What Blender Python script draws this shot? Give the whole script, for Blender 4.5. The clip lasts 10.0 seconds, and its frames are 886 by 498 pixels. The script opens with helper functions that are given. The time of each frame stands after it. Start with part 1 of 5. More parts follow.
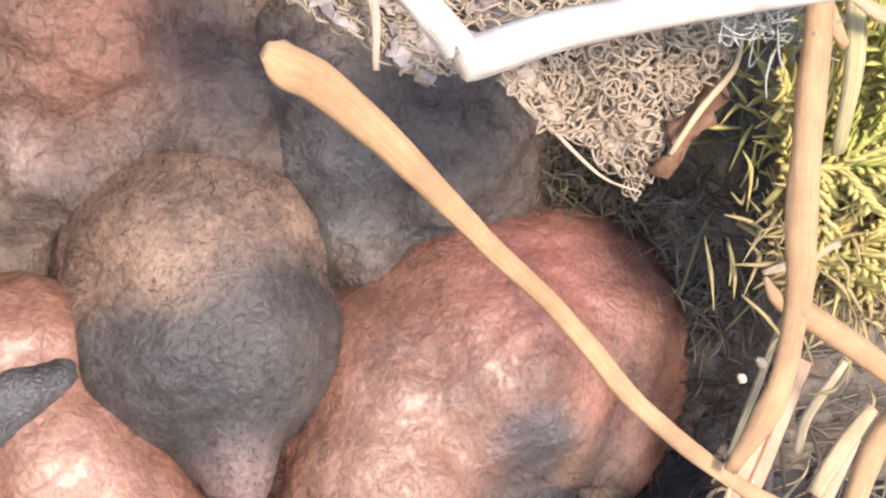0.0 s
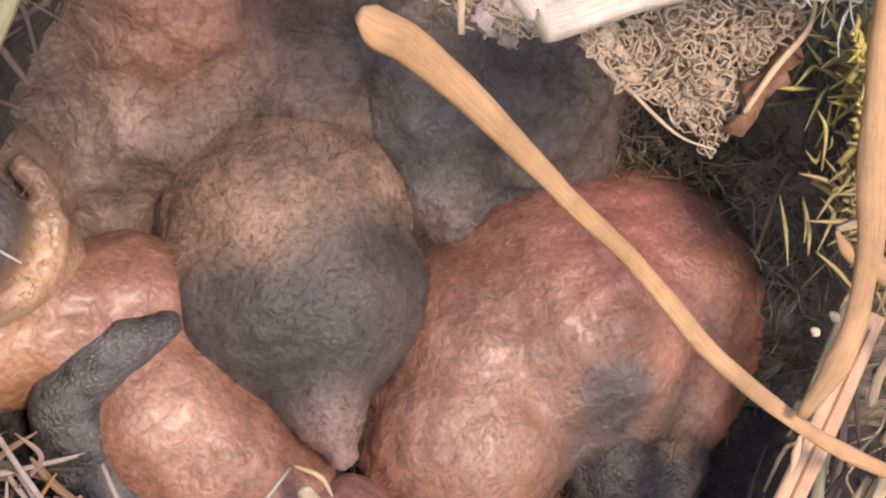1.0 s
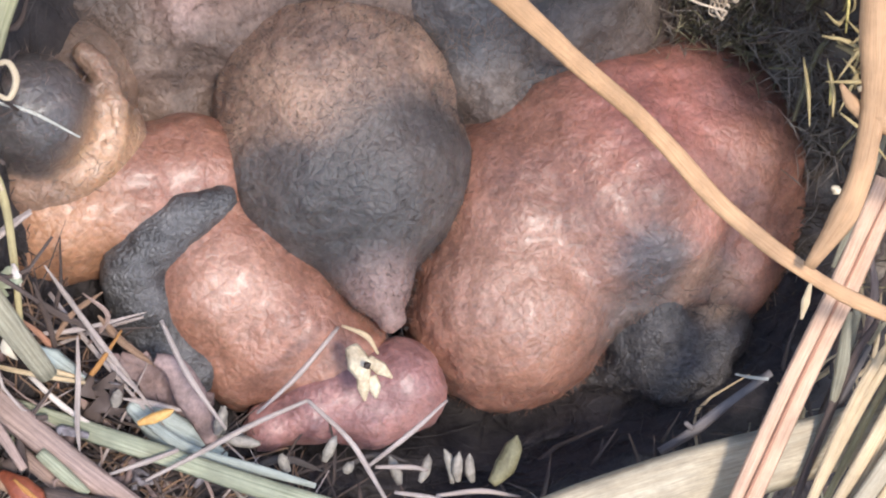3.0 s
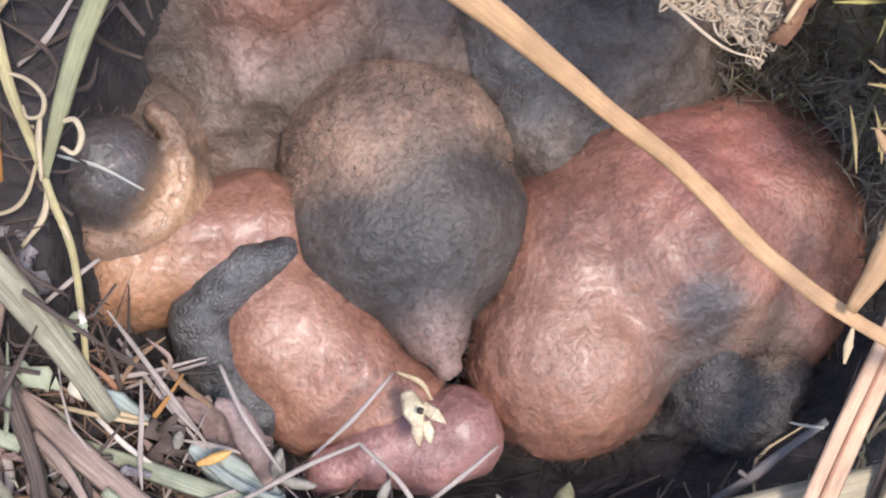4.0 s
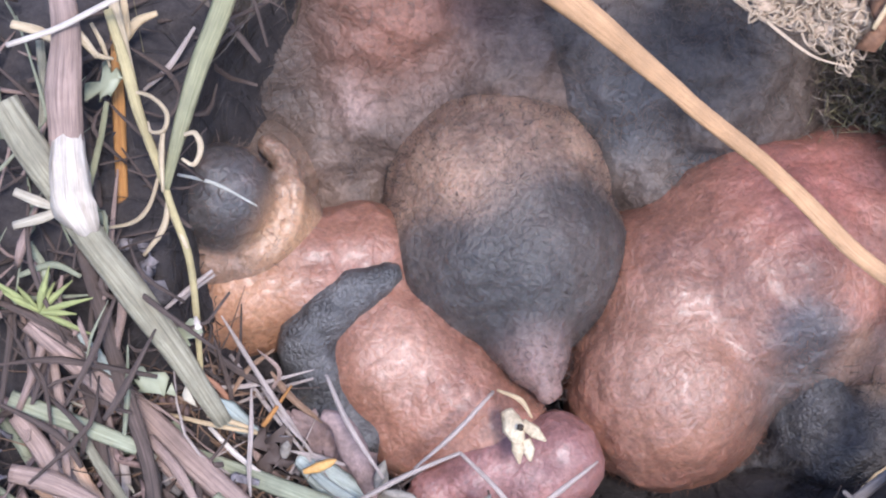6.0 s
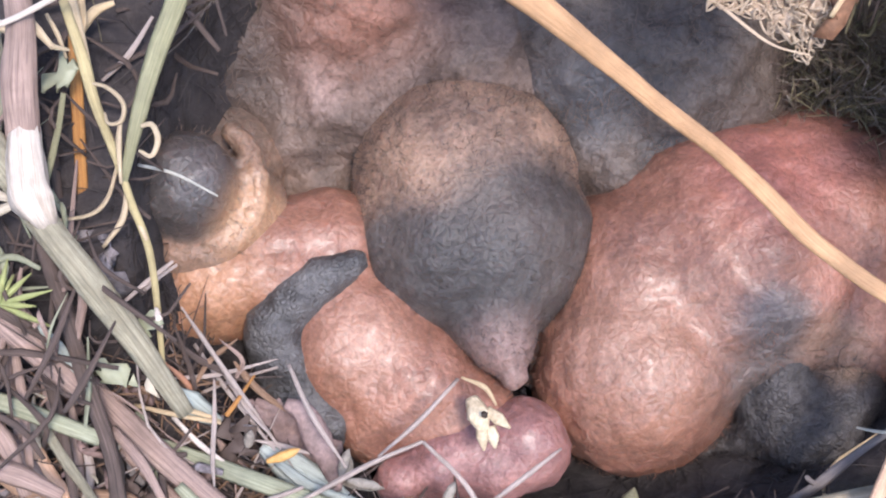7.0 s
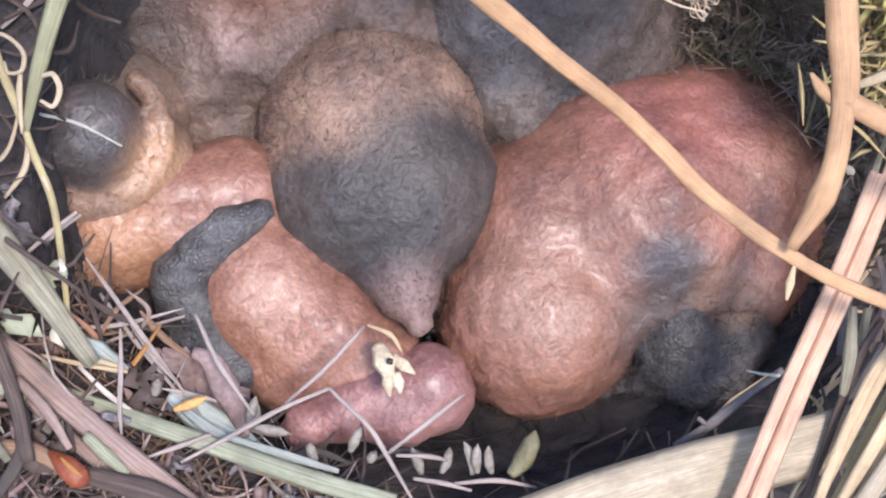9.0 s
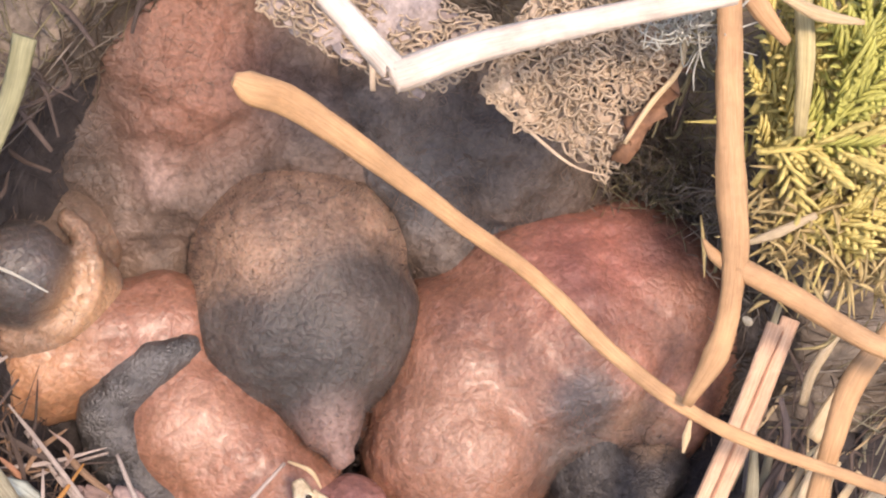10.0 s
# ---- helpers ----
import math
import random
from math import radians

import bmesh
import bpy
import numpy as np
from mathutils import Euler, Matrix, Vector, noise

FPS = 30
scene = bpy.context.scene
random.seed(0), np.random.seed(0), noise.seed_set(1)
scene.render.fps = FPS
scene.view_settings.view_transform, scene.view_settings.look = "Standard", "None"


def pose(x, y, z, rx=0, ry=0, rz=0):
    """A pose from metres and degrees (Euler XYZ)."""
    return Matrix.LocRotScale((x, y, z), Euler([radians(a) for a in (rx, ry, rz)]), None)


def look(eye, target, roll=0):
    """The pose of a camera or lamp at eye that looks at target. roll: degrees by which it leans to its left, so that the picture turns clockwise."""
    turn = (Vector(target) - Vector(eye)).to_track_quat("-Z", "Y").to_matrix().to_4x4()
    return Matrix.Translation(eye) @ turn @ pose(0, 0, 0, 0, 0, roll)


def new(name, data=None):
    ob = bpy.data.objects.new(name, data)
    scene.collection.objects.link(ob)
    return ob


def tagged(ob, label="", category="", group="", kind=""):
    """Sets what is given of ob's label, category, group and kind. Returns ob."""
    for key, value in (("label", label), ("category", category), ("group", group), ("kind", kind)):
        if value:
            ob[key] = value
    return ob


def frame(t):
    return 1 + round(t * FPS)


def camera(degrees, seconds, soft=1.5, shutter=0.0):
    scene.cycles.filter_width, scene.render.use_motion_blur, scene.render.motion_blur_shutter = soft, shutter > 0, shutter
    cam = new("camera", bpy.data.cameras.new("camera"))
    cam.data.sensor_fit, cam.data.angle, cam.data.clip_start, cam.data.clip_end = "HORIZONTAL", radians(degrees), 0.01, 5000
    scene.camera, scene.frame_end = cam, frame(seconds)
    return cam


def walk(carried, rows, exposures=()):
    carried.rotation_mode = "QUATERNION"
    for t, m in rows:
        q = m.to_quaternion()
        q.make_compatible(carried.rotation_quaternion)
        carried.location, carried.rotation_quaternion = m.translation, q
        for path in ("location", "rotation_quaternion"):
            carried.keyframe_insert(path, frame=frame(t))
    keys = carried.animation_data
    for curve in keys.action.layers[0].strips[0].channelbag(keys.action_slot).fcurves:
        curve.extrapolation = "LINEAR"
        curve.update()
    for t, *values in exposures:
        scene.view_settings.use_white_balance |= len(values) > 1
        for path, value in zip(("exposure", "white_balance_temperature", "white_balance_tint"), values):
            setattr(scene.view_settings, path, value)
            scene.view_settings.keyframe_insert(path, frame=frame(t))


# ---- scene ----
from mathutils import Quaternion

# World coordinates in the helpers below are centimetres; CM turns them into metres.
CM = 0.01
cam = camera(40, 10.0, soft=2.1)
PATH = [
    (0, -0.01348, -0.03023, 0.06701, 0.93477, 0.3083, -0.17195, -0.03992),
    (0.5, -0.01377, -0.03212, 0.06683, 0.93328, 0.3216, -0.15713, -0.02949),
    (1, -0.01449, -0.03258, 0.06875, 0.94327, 0.29938, -0.14004, -0.03167),
    (1.5, -0.01292, -0.03215, 0.06936, 0.95345, 0.27214, -0.12459, -0.0368),
    (2, -0.01216, -0.03378, 0.07, 0.95658, 0.26536, -0.11526, -0.03535),
    (3.3, -0.0109, -0.03757, 0.07229, 0.95857, 0.27151, -0.08104, -0.02931),
    (3.5, -0.01061, -0.03768, 0.07286, 0.9556, 0.28442, -0.07285, -0.02486),
    (4, -0.00833, -0.03925, 0.07276, 0.95412, 0.29451, -0.05013, -0.01992),
    (4.5, -0.01001, -0.04019, 0.07259, 0.9488, 0.31282, -0.04134, -0.01447),
    (5, -0.00765, -0.0432, 0.0729, 0.94616, 0.32154, -0.03378, -0.01556),
    (5.5, -0.00803, -0.04546, 0.07069, 0.93921, 0.34297, -0.01545, -0.00493),
    (6.8, -0.00687, -0.04429, 0.07251, 0.94404, 0.32968, -0.00554, -0.0078),
    (7, -0.00613, -0.04431, 0.07183, 0.94444, 0.32845, -0.00913, -0.00892),
    (7.5, -0.00471, -0.04442, 0.0723, 0.94727, 0.32015, -0.01136, -0.00754),
    (8, -0.00631, -0.04376, 0.07282, 0.94576, 0.32348, -0.02685, -0.01376),
    (8.5, -0.00634, -0.04408, 0.0729, 0.94752, 0.31777, -0.03115, -0.01609),
    (9, -0.00574, -0.04455, 0.07309, 0.9513, 0.30458, -0.04268, -0.02099),
    (9.5, -0.00263, -0.04393, 0.07558, 0.95422, 0.295, -0.045, -0.02036),
    (10, -0.00331, -0.0426, 0.07836, 0.94208, 0.32947, -0.05931, -0.02025),
]


def eye_pose(x, y, z, qw, qx, qy, qz):
    return Matrix.LocRotScale((x, y, z), Quaternion((qw, qx, qy, qz)), None)


walk(cam, [(t, eye_pose(*row)) for t, *row in PATH], exposures=[(0, 1.53, 7200, 14), (0.5, 1.08, 7350, 14), (1, 0.98, 8000, 22), (1.5, 1.09, 6820, 14), (2, 1.26, 6470, 12), (3.5, 1.25, 6520, 12), (4.0, 1.2, 6520, 12), (4.5, 1.53, 6420, 12), (5, 1.46, 6260, 13), (5.5, 1.23, 5810, 15), (7.5, 1.35, 6450, 17), (9, 1.29, 6270, 17), (9.5, 1.43, 6680, 14), (10, 1.26, 8100, 22)])

# ---- light ----
world = bpy.data.worlds.new("sky")
scene.world = world
world.use_nodes = True
wn, wl = world.node_tree.nodes, world.node_tree.links
sky = wn.new("ShaderNodeTexSky")
sky.sky_type, sky.sun_disc = "NISHITA", False
SUN_EL, SUN_AZ = 56.0, 163.0
sky.sun_elevation, sky.sun_rotation = radians(SUN_EL), radians(SUN_AZ)
wl.new(sky.outputs[0], wn["Background"].inputs[0])
wn["Background"].inputs[1].default_value = 0.15
sun = new("sun", bpy.data.lights.new("sun", "SUN"))
sun.data.energy, sun.data.angle, sun.data.color = 1.7, radians(12), (1.0, 0.95, 0.87)
sd = Vector((math.sin(radians(SUN_AZ)) * math.cos(radians(SUN_EL)), math.cos(radians(SUN_AZ)) * math.cos(radians(SUN_EL)), math.sin(radians(SUN_EL))))
sun.matrix_world = look(sd, (0, 0, 0))


# ---- materials ----
def mat(name, base, dark, rough=0.7, scale=900.0, fine=4000.0, bump=0.5, spots=(), grain=False, spec=0.5, coat=0.0, third=None, sss=0.0, crease=0.0):
    """Two-scale mottled surface; grain stretches it along a strand; spots are pigmented areas (centre in cm, radius, softness, colour)."""
    m = bpy.data.materials.new(name)
    m.use_nodes = True
    n, l = m.node_tree.nodes, m.node_tree.links
    b = n["Principled BSDF"]
    b.inputs["Roughness"].default_value = rough
    b.inputs["Specular IOR Level"].default_value = spec
    b.inputs["Coat Weight"].default_value = coat
    b.inputs["Coat Roughness"].default_value = 0.22
    if sss:
        b.inputs["Subsurface Weight"].default_value = sss
        b.inputs["Subsurface Radius"].default_value = (1.0, 0.35, 0.2)
        b.inputs["Subsurface Scale"].default_value = 0.0012
    tc = n.new("ShaderNodeTexCoord")
    mp = n.new("ShaderNodeMapping")
    if grain:
        l.new(tc.outputs["UV"], mp.inputs[0])
        mp.inputs["Scale"].default_value = (0.9, 14.0, 1.0)
        s1, s2 = 1.0, 3.5
    else:
        l.new(tc.outputs["Object"], mp.inputs[0])
        s1, s2 = scale, fine
    info = n.new("ShaderNodeObjectInfo")
    t1 = n.new("ShaderNodeTexNoise")
    t1.noise_dimensions = "4D"
    t1.inputs["Scale"].default_value, t1.inputs["Detail"].default_value, t1.inputs["Roughness"].default_value = s1, 6, 0.65
    t2 = n.new("ShaderNodeTexNoise")
    t2.inputs["Scale"].default_value, t2.inputs["Detail"].default_value, t2.inputs["Roughness"].default_value = s2, 4, 0.7
    l.new(mp.outputs[0], t1.inputs["Vector"])
    l.new(mp.outputs[0], t2.inputs["Vector"])
    mul = n.new("ShaderNodeMath")
    mul.operation, mul.inputs[1].default_value = "MULTIPLY", 20.0
    l.new(info.outputs["Random"], mul.inputs[0])
    l.new(mul.outputs[0], t1.inputs["W"])
    ramp = n.new("ShaderNodeValToRGB")
    ramp.color_ramp.elements[0].position, ramp.color_ramp.elements[0].color = 0.34, (*dark, 1)
    ramp.color_ramp.elements[1].position, ramp.color_ramp.elements[1].color = 0.62, (*base, 1)
    if third:
        e = ramp.color_ramp.elements.new(0.76)
        e.color = (*third, 1)
    l.new(t1.outputs[0], ramp.inputs[0])
    col = ramp.outputs[0]
    for centre, radius, soft, colour in spots:
        sub = n.new("ShaderNodeVectorMath")
        sub.operation = "DISTANCE"
        l.new(tc.outputs["Object"], sub.inputs[0])
        sub.inputs[1].default_value = [c * CM for c in centre]
        wob = n.new("ShaderNodeMath")
        wob.operation, wob.inputs[1].default_value = "MULTIPLY_ADD", 0.35 * soft * CM
        l.new(t2.outputs[0], wob.inputs[0])
        l.new(sub.outputs["Value"], wob.inputs[2])
        rng = n.new("ShaderNodeMapRange")
        rng.interpolation_type = "SMOOTHSTEP"
        rng.inputs[1].default_value, rng.inputs[2].default_value = (radius - soft) * CM, (radius + soft) * CM
        rng.inputs[3].default_value, rng.inputs[4].default_value = 0.9, 0.0
        l.new(wob.outputs[0], rng.inputs[0])
        mx = n.new("ShaderNodeMix")
        mx.data_type = "RGBA"
        l.new(rng.outputs[0], mx.inputs[0])
        l.new(col, mx.inputs[6])
        mx.inputs[7].default_value = (*colour, 1)
        col = mx.outputs[2]
    mix = n.new("ShaderNodeMix")
    mix.data_type, mix.blend_type = "RGBA", "MULTIPLY"
    fr = n.new("ShaderNodeMapRange")
    fr.inputs[1].default_value, fr.inputs[2].default_value = 0.3, 0.7
    fr.inputs[3].default_value, fr.inputs[4].default_value = (0.6, 1.14) if crease else (0.62, 1.12)
    l.new(t2.outputs[0], fr.inputs[0])
    mix.inputs[0].default_value = 1.0
    l.new(col, mix.inputs[6])
    l.new(fr.outputs[0], mix.inputs[7])
    tone = mix.outputs[2]
    if grain:
        t3 = n.new("ShaderNodeTexNoise")
        t3.inputs["Scale"].default_value, t3.inputs["Detail"].default_value, t3.inputs["Roughness"].default_value = 330, 7, 0.7
        l.new(tc.outputs["Object"], t3.inputs["Vector"])
        r3 = n.new("ShaderNodeMapRange")
        r3.inputs[1].default_value, r3.inputs[2].default_value, r3.inputs[3].default_value, r3.inputs[4].default_value = 0.3, 0.62, 0.72, 1.14
        l.new(t3.outputs[0], r3.inputs[0])
        m3 = n.new("ShaderNodeMix")
        m3.data_type, m3.blend_type = "RGBA", "MULTIPLY"
        m3.inputs[0].default_value = 1.0
        l.new(tone, m3.inputs[6])
        l.new(r3.outputs[0], m3.inputs[7])
        tone = m3.outputs[2]
    l.new(tone, b.inputs["Base Color"])
    bp = n.new("ShaderNodeBump")
    bp.inputs["Strength"].default_value, bp.inputs["Distance"].default_value = bump, 0.0003
    add = n.new("ShaderNodeMath")
    add.operation, add.inputs[1].default_value = "MULTIPLY_ADD", 0.5
    l.new(t2.outputs[0], add.inputs[0])
    l.new(t1.outputs[0], add.inputs[2])
    height = add.outputs[0]
    if crease:
        vo = n.new("ShaderNodeTexVoronoi")
        vo.feature = "DISTANCE_TO_EDGE"
        vo.inputs["Scale"].default_value = crease
        wv = n.new("ShaderNodeMix")
        wv.data_type = "VECTOR"
        wv.inputs[0].default_value = 0.0006
        l.new(mp.outputs[0], wv.inputs[4])
        l.new(t1.outputs["Color"], wv.inputs[5])
        l.new(wv.outputs[1], vo.inputs["Vector"])
        sm = n.new("ShaderNodeMapRange")
        sm.inputs[2].default_value, sm.inputs[4].default_value = 0.3, 0.24
        l.new(vo.outputs["Distance"], sm.inputs[0])
        ad2 = n.new("ShaderNodeMath")
        l.new(height, ad2.inputs[0])
        l.new(sm.outputs[0], ad2.inputs[1])
        height = ad2.outputs[0]
    l.new(height, bp.inputs["Height"])
    l.new(bp.outputs[0], b.inputs["Normal"])
    return m


TAN = mat("tan_straw", (0.55, 0.325, 0.17), (0.46, 0.255, 0.125), 0.65, grain=True, third=(0.6, 0.38, 0.21), bump=0.35)
CREAM = mat("cream_straw", (0.72, 0.55, 0.34), (0.5, 0.34, 0.18), 0.55, grain=True, third=(0.82, 0.68, 0.48))
WHITE = mat("bleached_straw", (0.8, 0.71, 0.62), (0.68, 0.54, 0.45), 0.5, grain=True)
PINKREED = mat("pinkish_reed", (0.74, 0.49, 0.33), (0.58, 0.32, 0.2), 0.5, grain=True, third=(0.85, 0.66, 0.5))
ORANGE = mat("orange_straw", (0.55, 0.26, 0.07), (0.33, 0.13, 0.03), 0.55, grain=True)
GREEN = mat("green_blade", (0.36, 0.34, 0.2), (0.22, 0.21, 0.11), 0.5, grain=True)
PALEGREEN = mat("pale_green_leaf", (0.4, 0.4, 0.28), (0.22, 0.23, 0.14), 0.5, grain=True)
BLUEGREEN = mat("bluish_dry_blade", (0.46, 0.49, 0.44), (0.28, 0.31, 0.27), 0.45, grain=True)
YELLOW = mat("yellow_tendril", (0.58, 0.48, 0.26), (0.36, 0.28, 0.12), 0.5, grain=True)
GREYSTEM = mat("greyish_green_stem", (0.5, 0.45, 0.32), (0.24, 0.21, 0.14), 0.6, grain=True, bump=0.8, third=(0.66, 0.58, 0.46))
PINKSTEM = mat("pinkish_dry_stem", (0.46, 0.32, 0.265), (0.2, 0.13, 0.105), 0.55, grain=True, third=(0.66, 0.5, 0.43))
DARKTWIG = mat("dark_twig", (0.1, 0.075, 0.065), (0.045, 0.035, 0.03), 0.7, grain=True)
HAIR = mat("pale_hair", (0.55, 0.45, 0.4), (0.35, 0.27, 0.23), 0.4, grain=True)
NETM = mat("leaf_skeleton", (0.72, 0.56, 0.41), (0.5, 0.36, 0.24), 0.65, grain=True, third=(0.82, 0.7, 0.55))
BROWNLEAF = mat("brown_leaf", (0.3, 0.15, 0.08), (0.14, 0.06, 0.03), 0.7, 500, 2500)
MOSS = mat("yellow_green_moss", (0.8, 0.66, 0.25), (0.62, 0.5, 0.15), 0.6, grain=True, third=(0.86, 0.75, 0.4))
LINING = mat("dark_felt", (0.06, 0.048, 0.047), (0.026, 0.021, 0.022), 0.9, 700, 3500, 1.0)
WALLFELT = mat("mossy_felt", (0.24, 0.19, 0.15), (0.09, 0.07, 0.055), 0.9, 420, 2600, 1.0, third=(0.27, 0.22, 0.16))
FELTFIBRE = mat("dark_fibre", (0.08, 0.064, 0.06), (0.035, 0.028, 0.027), 0.8, grain=True)
GREYFIBRE = mat("grey_brown_fibre", (0.36, 0.3, 0.25), (0.17, 0.135, 0.11), 0.8, grain=True)
FIBRE = mat("lining_fibre", (0.2, 0.145, 0.1), (0.07, 0.05, 0.036), 0.8, grain=True)
EARTH = mat("earth", (0.16, 0.11, 0.075), (0.07, 0.05, 0.035), 0.95, 60, 900, 1.0)
BUD = mat("grey_green_bud", (0.34, 0.3, 0.25), (0.18, 0.15, 0.12), 0.6, 900, 4000)
HUSK = mat("pale_husk", (0.72, 0.6, 0.42), (0.5, 0.38, 0.24), 0.5, 900, 4000)
DARKDOT = mat("dark_spot", (0.05, 0.03, 0.02), (0.02, 0.015, 0.01), 0.6)
SEEDRED = mat("red_brown_seed", (0.34, 0.09, 0.04), (0.2, 0.045, 0.02), 0.4, 900, 3000)
BROWNLEAF2 = mat("reddish_brown_leaf", (0.4, 0.2, 0.11), (0.2, 0.09, 0.045), 0.7, 500, 2500)
MOSSPALE = mat("faded_moss", (0.68, 0.52, 0.26), (0.42, 0.3, 0.12), 0.6, grain=True, third=(0.75, 0.62, 0.36))
MOSSGREEN = mat("bright_moss", (0.66, 0.63, 0.18), (0.47, 0.46, 0.1), 0.6, grain=True, third=(0.76, 0.73, 0.32))
LININGMOSS = mat("olive_brown_moss", (0.31, 0.26, 0.145), (0.12, 0.095, 0.05), 0.8, grain=True)
YELLOWPALE = mat("pale_tendril", (0.72, 0.58, 0.4), (0.48, 0.35, 0.2), 0.5, grain=True)
DARKBROWN = mat("dead_brown_stem", (0.14, 0.095, 0.078), (0.05, 0.034, 0.027), 0.75, grain=True, third=(0.24, 0.17, 0.14))
OLIVE = mat("olive_bud", (0.25, 0.23, 0.13), (0.14, 0.12, 0.06), 0.6, 900, 4000)
ORANGE2 = mat("orange_chaff", (0.66, 0.38, 0.12), (0.48, 0.24, 0.06), 0.5, 900, 4000)
GREYTWIG = mat("grey_twig", (0.26, 0.23, 0.22), (0.12, 0.1, 0.1), 0.7, grain=True)
PALEBLADE = mat("pale_blade", (0.48, 0.4, 0.28), (0.36, 0.28, 0.18), 0.65, grain=True, bump=0.3)
REDBROWN = mat("red_brown_fibre", (0.55, 0.28, 0.17), (0.4, 0.17, 0.1), 0.6, grain=True)
HUSK2 = mat("pale_root", (0.66, 0.58, 0.45), (0.42, 0.34, 0.25), 0.6, grain=True)
ORANGE3 = mat("rusty_stalk", (0.36, 0.22, 0.14), (0.2, 0.11, 0.06), 0.6, grain=True)
FUZZ = mat("brown_fuzz", (0.3, 0.21, 0.165), (0.12, 0.08, 0.06), 0.7, grain=True)
FUZZDARK = mat("dark_fuzz", (0.1, 0.08, 0.072), (0.045, 0.037, 0.034), 0.7, grain=True)
TISSUE = mat("leaf_tissue", (0.62, 0.48, 0.36), (0.4, 0.28, 0.19), 0.75, 900, 3600, 0.9, third=(0.66, 0.54, 0.43))
TISSUEGREY = mat("grey_leaf_tissue", (0.47, 0.39, 0.36), (0.25, 0.19, 0.17), 0.7, 600, 2600, 0.8, third=(0.6, 0.53, 0.48))
MAUVELEAF = mat("mauve_dry_leaf", (0.3, 0.2, 0.18), (0.13, 0.085, 0.077), 0.6, 600, 3000, 0.7)
LICHEN = mat("grey_lichen", (0.34, 0.3, 0.31), (0.13, 0.11, 0.115), 0.85, 1200, 4500, 1.0)
BLEACHED = mat("bleached_bark", (0.74, 0.65, 0.56), (0.45, 0.36, 0.28), 0.55, grain=True)
FUZZPINK = mat("reddish_fuzz", (0.42, 0.2, 0.13), (0.22, 0.1, 0.07), 0.6, grain=True)
TUFT = mat("tuft_green", (0.42, 0.44, 0.18), (0.26, 0.28, 0.09), 0.6, grain=True)
WOOL = mat("pale_wool", (0.7, 0.68, 0.6), (0.5, 0.48, 0.4), 0.8, grain=True)


# ---- mesh helpers ----
def part(name, bm, material, parent=None, label="", smooth=True):
    me = bpy.data.meshes.new(name)
    if isinstance(bm, tuple):
        verts, faces, uvs = bm
        me.from_pydata(verts, [], faces)
        if uvs:
            lay = me.uv_layers.new(name="UVMap")
            flat = np.empty(len(me.loops) * 2, dtype=np.float32)
            idx = np.empty(len(me.loops), dtype=np.int32)
            me.loops.foreach_get("vertex_index", idx)
            lay.data.foreach_set("uv", np.asarray(uvs, dtype=np.float32)[idx].ravel())
    else:
        bm.to_mesh(me)
        bm.free()
    me.materials.append(material)
    if smooth:
        me.polygons.foreach_set("use_smooth", [True] * len(me.polygons))
    me.update()
    ob = new(name, me)
    if parent:
        ob.parent = parent
    if label:
        ob["label"] = label
    return ob


def thing(name, label, category, group="", kind=""):
    return tagged(new(name), label, category, group, kind)


def spline(pts, n):
    """Catmull-Rom through the points, n samples a span."""
    p = [Vector(q) for q in pts]
    p = [2 * p[0] - p[1]] + p + [2 * p[-1] - p[-2]]
    out = []
    for i in range(1, len(p) - 2):
        a, b, c, d = p[i - 1:i + 3]
        for k in range(n):
            t = k / n
            out.append(0.5 * (2 * b + (c - a) * t + (2 * a - 5 * b + 4 * c - d) * t * t + (3 * b - a - 3 * c + d) * t ** 3))
    out.append(p[-2])
    return out


VIEWUP = Vector((0.0, -0.57, 0.82))


def sweep(pts, widths, flat=0.6, sides=8, n=6, rough=0.0, close=True, up=VIEWUP, seed=0):
    """A strand along the points (cm): widths in cm at even steps, flat: thickness over width; rough: uneven radius."""
    line = spline(pts, n)
    m = len(line)
    rnd = random.Random(seed)
    off = rnd.random() * 50
    verts, faces, uvs = [], [], []
    along = off
    for i, p in enumerate(line):
        t = (line[min(i + 1, m - 1)] - line[max(i - 1, 0)]).normalized()
        side = t.cross(up)
        side = side.normalized() if side.length > 1e-4 else Vector((1, 0, 0))
        top = side.cross(t).normalized()
        f = i / (m - 1) * (len(widths) - 1)
        a = min(int(f), len(widths) - 2)
        w = 0.5 * (widths[a] * (1 - f + a) + widths[a + 1] * (f - a))
        if i:
            along += (p - line[i - 1]).length
        for k in range(sides):
            th = 2 * math.pi * k / sides
            r = w * (1 + rough * noise.noise((along * 4, math.cos(th) * 1.5, math.sin(th) * 1.5)))
            q = p + side * (math.cos(th) * r) + top * (math.sin(th) * r * flat)
            verts.append(tuple(q * CM))
            uvs.append((along * 2.0, abs(2 * k / sides - 1) * 1.0))
    for i in range(m - 1):
        for k in range(sides):
            a, b = i * sides + k, i * sides + (k + 1) % sides
            faces.append((a, b, b + sides, a + sides))
    if close:
        faces.append(tuple(range(sides))[::-1])
        faces.append(tuple(range((m - 1) * sides, m * sides)))
    return verts, faces, uvs


def merge(chunks):
    verts, faces, uvs = [], [], []
    for v, f, u in chunks:
        o = len(verts)
        verts += v
        uvs += u
        faces += [tuple(i + o for i in q) for q in f]
    return verts, faces, uvs


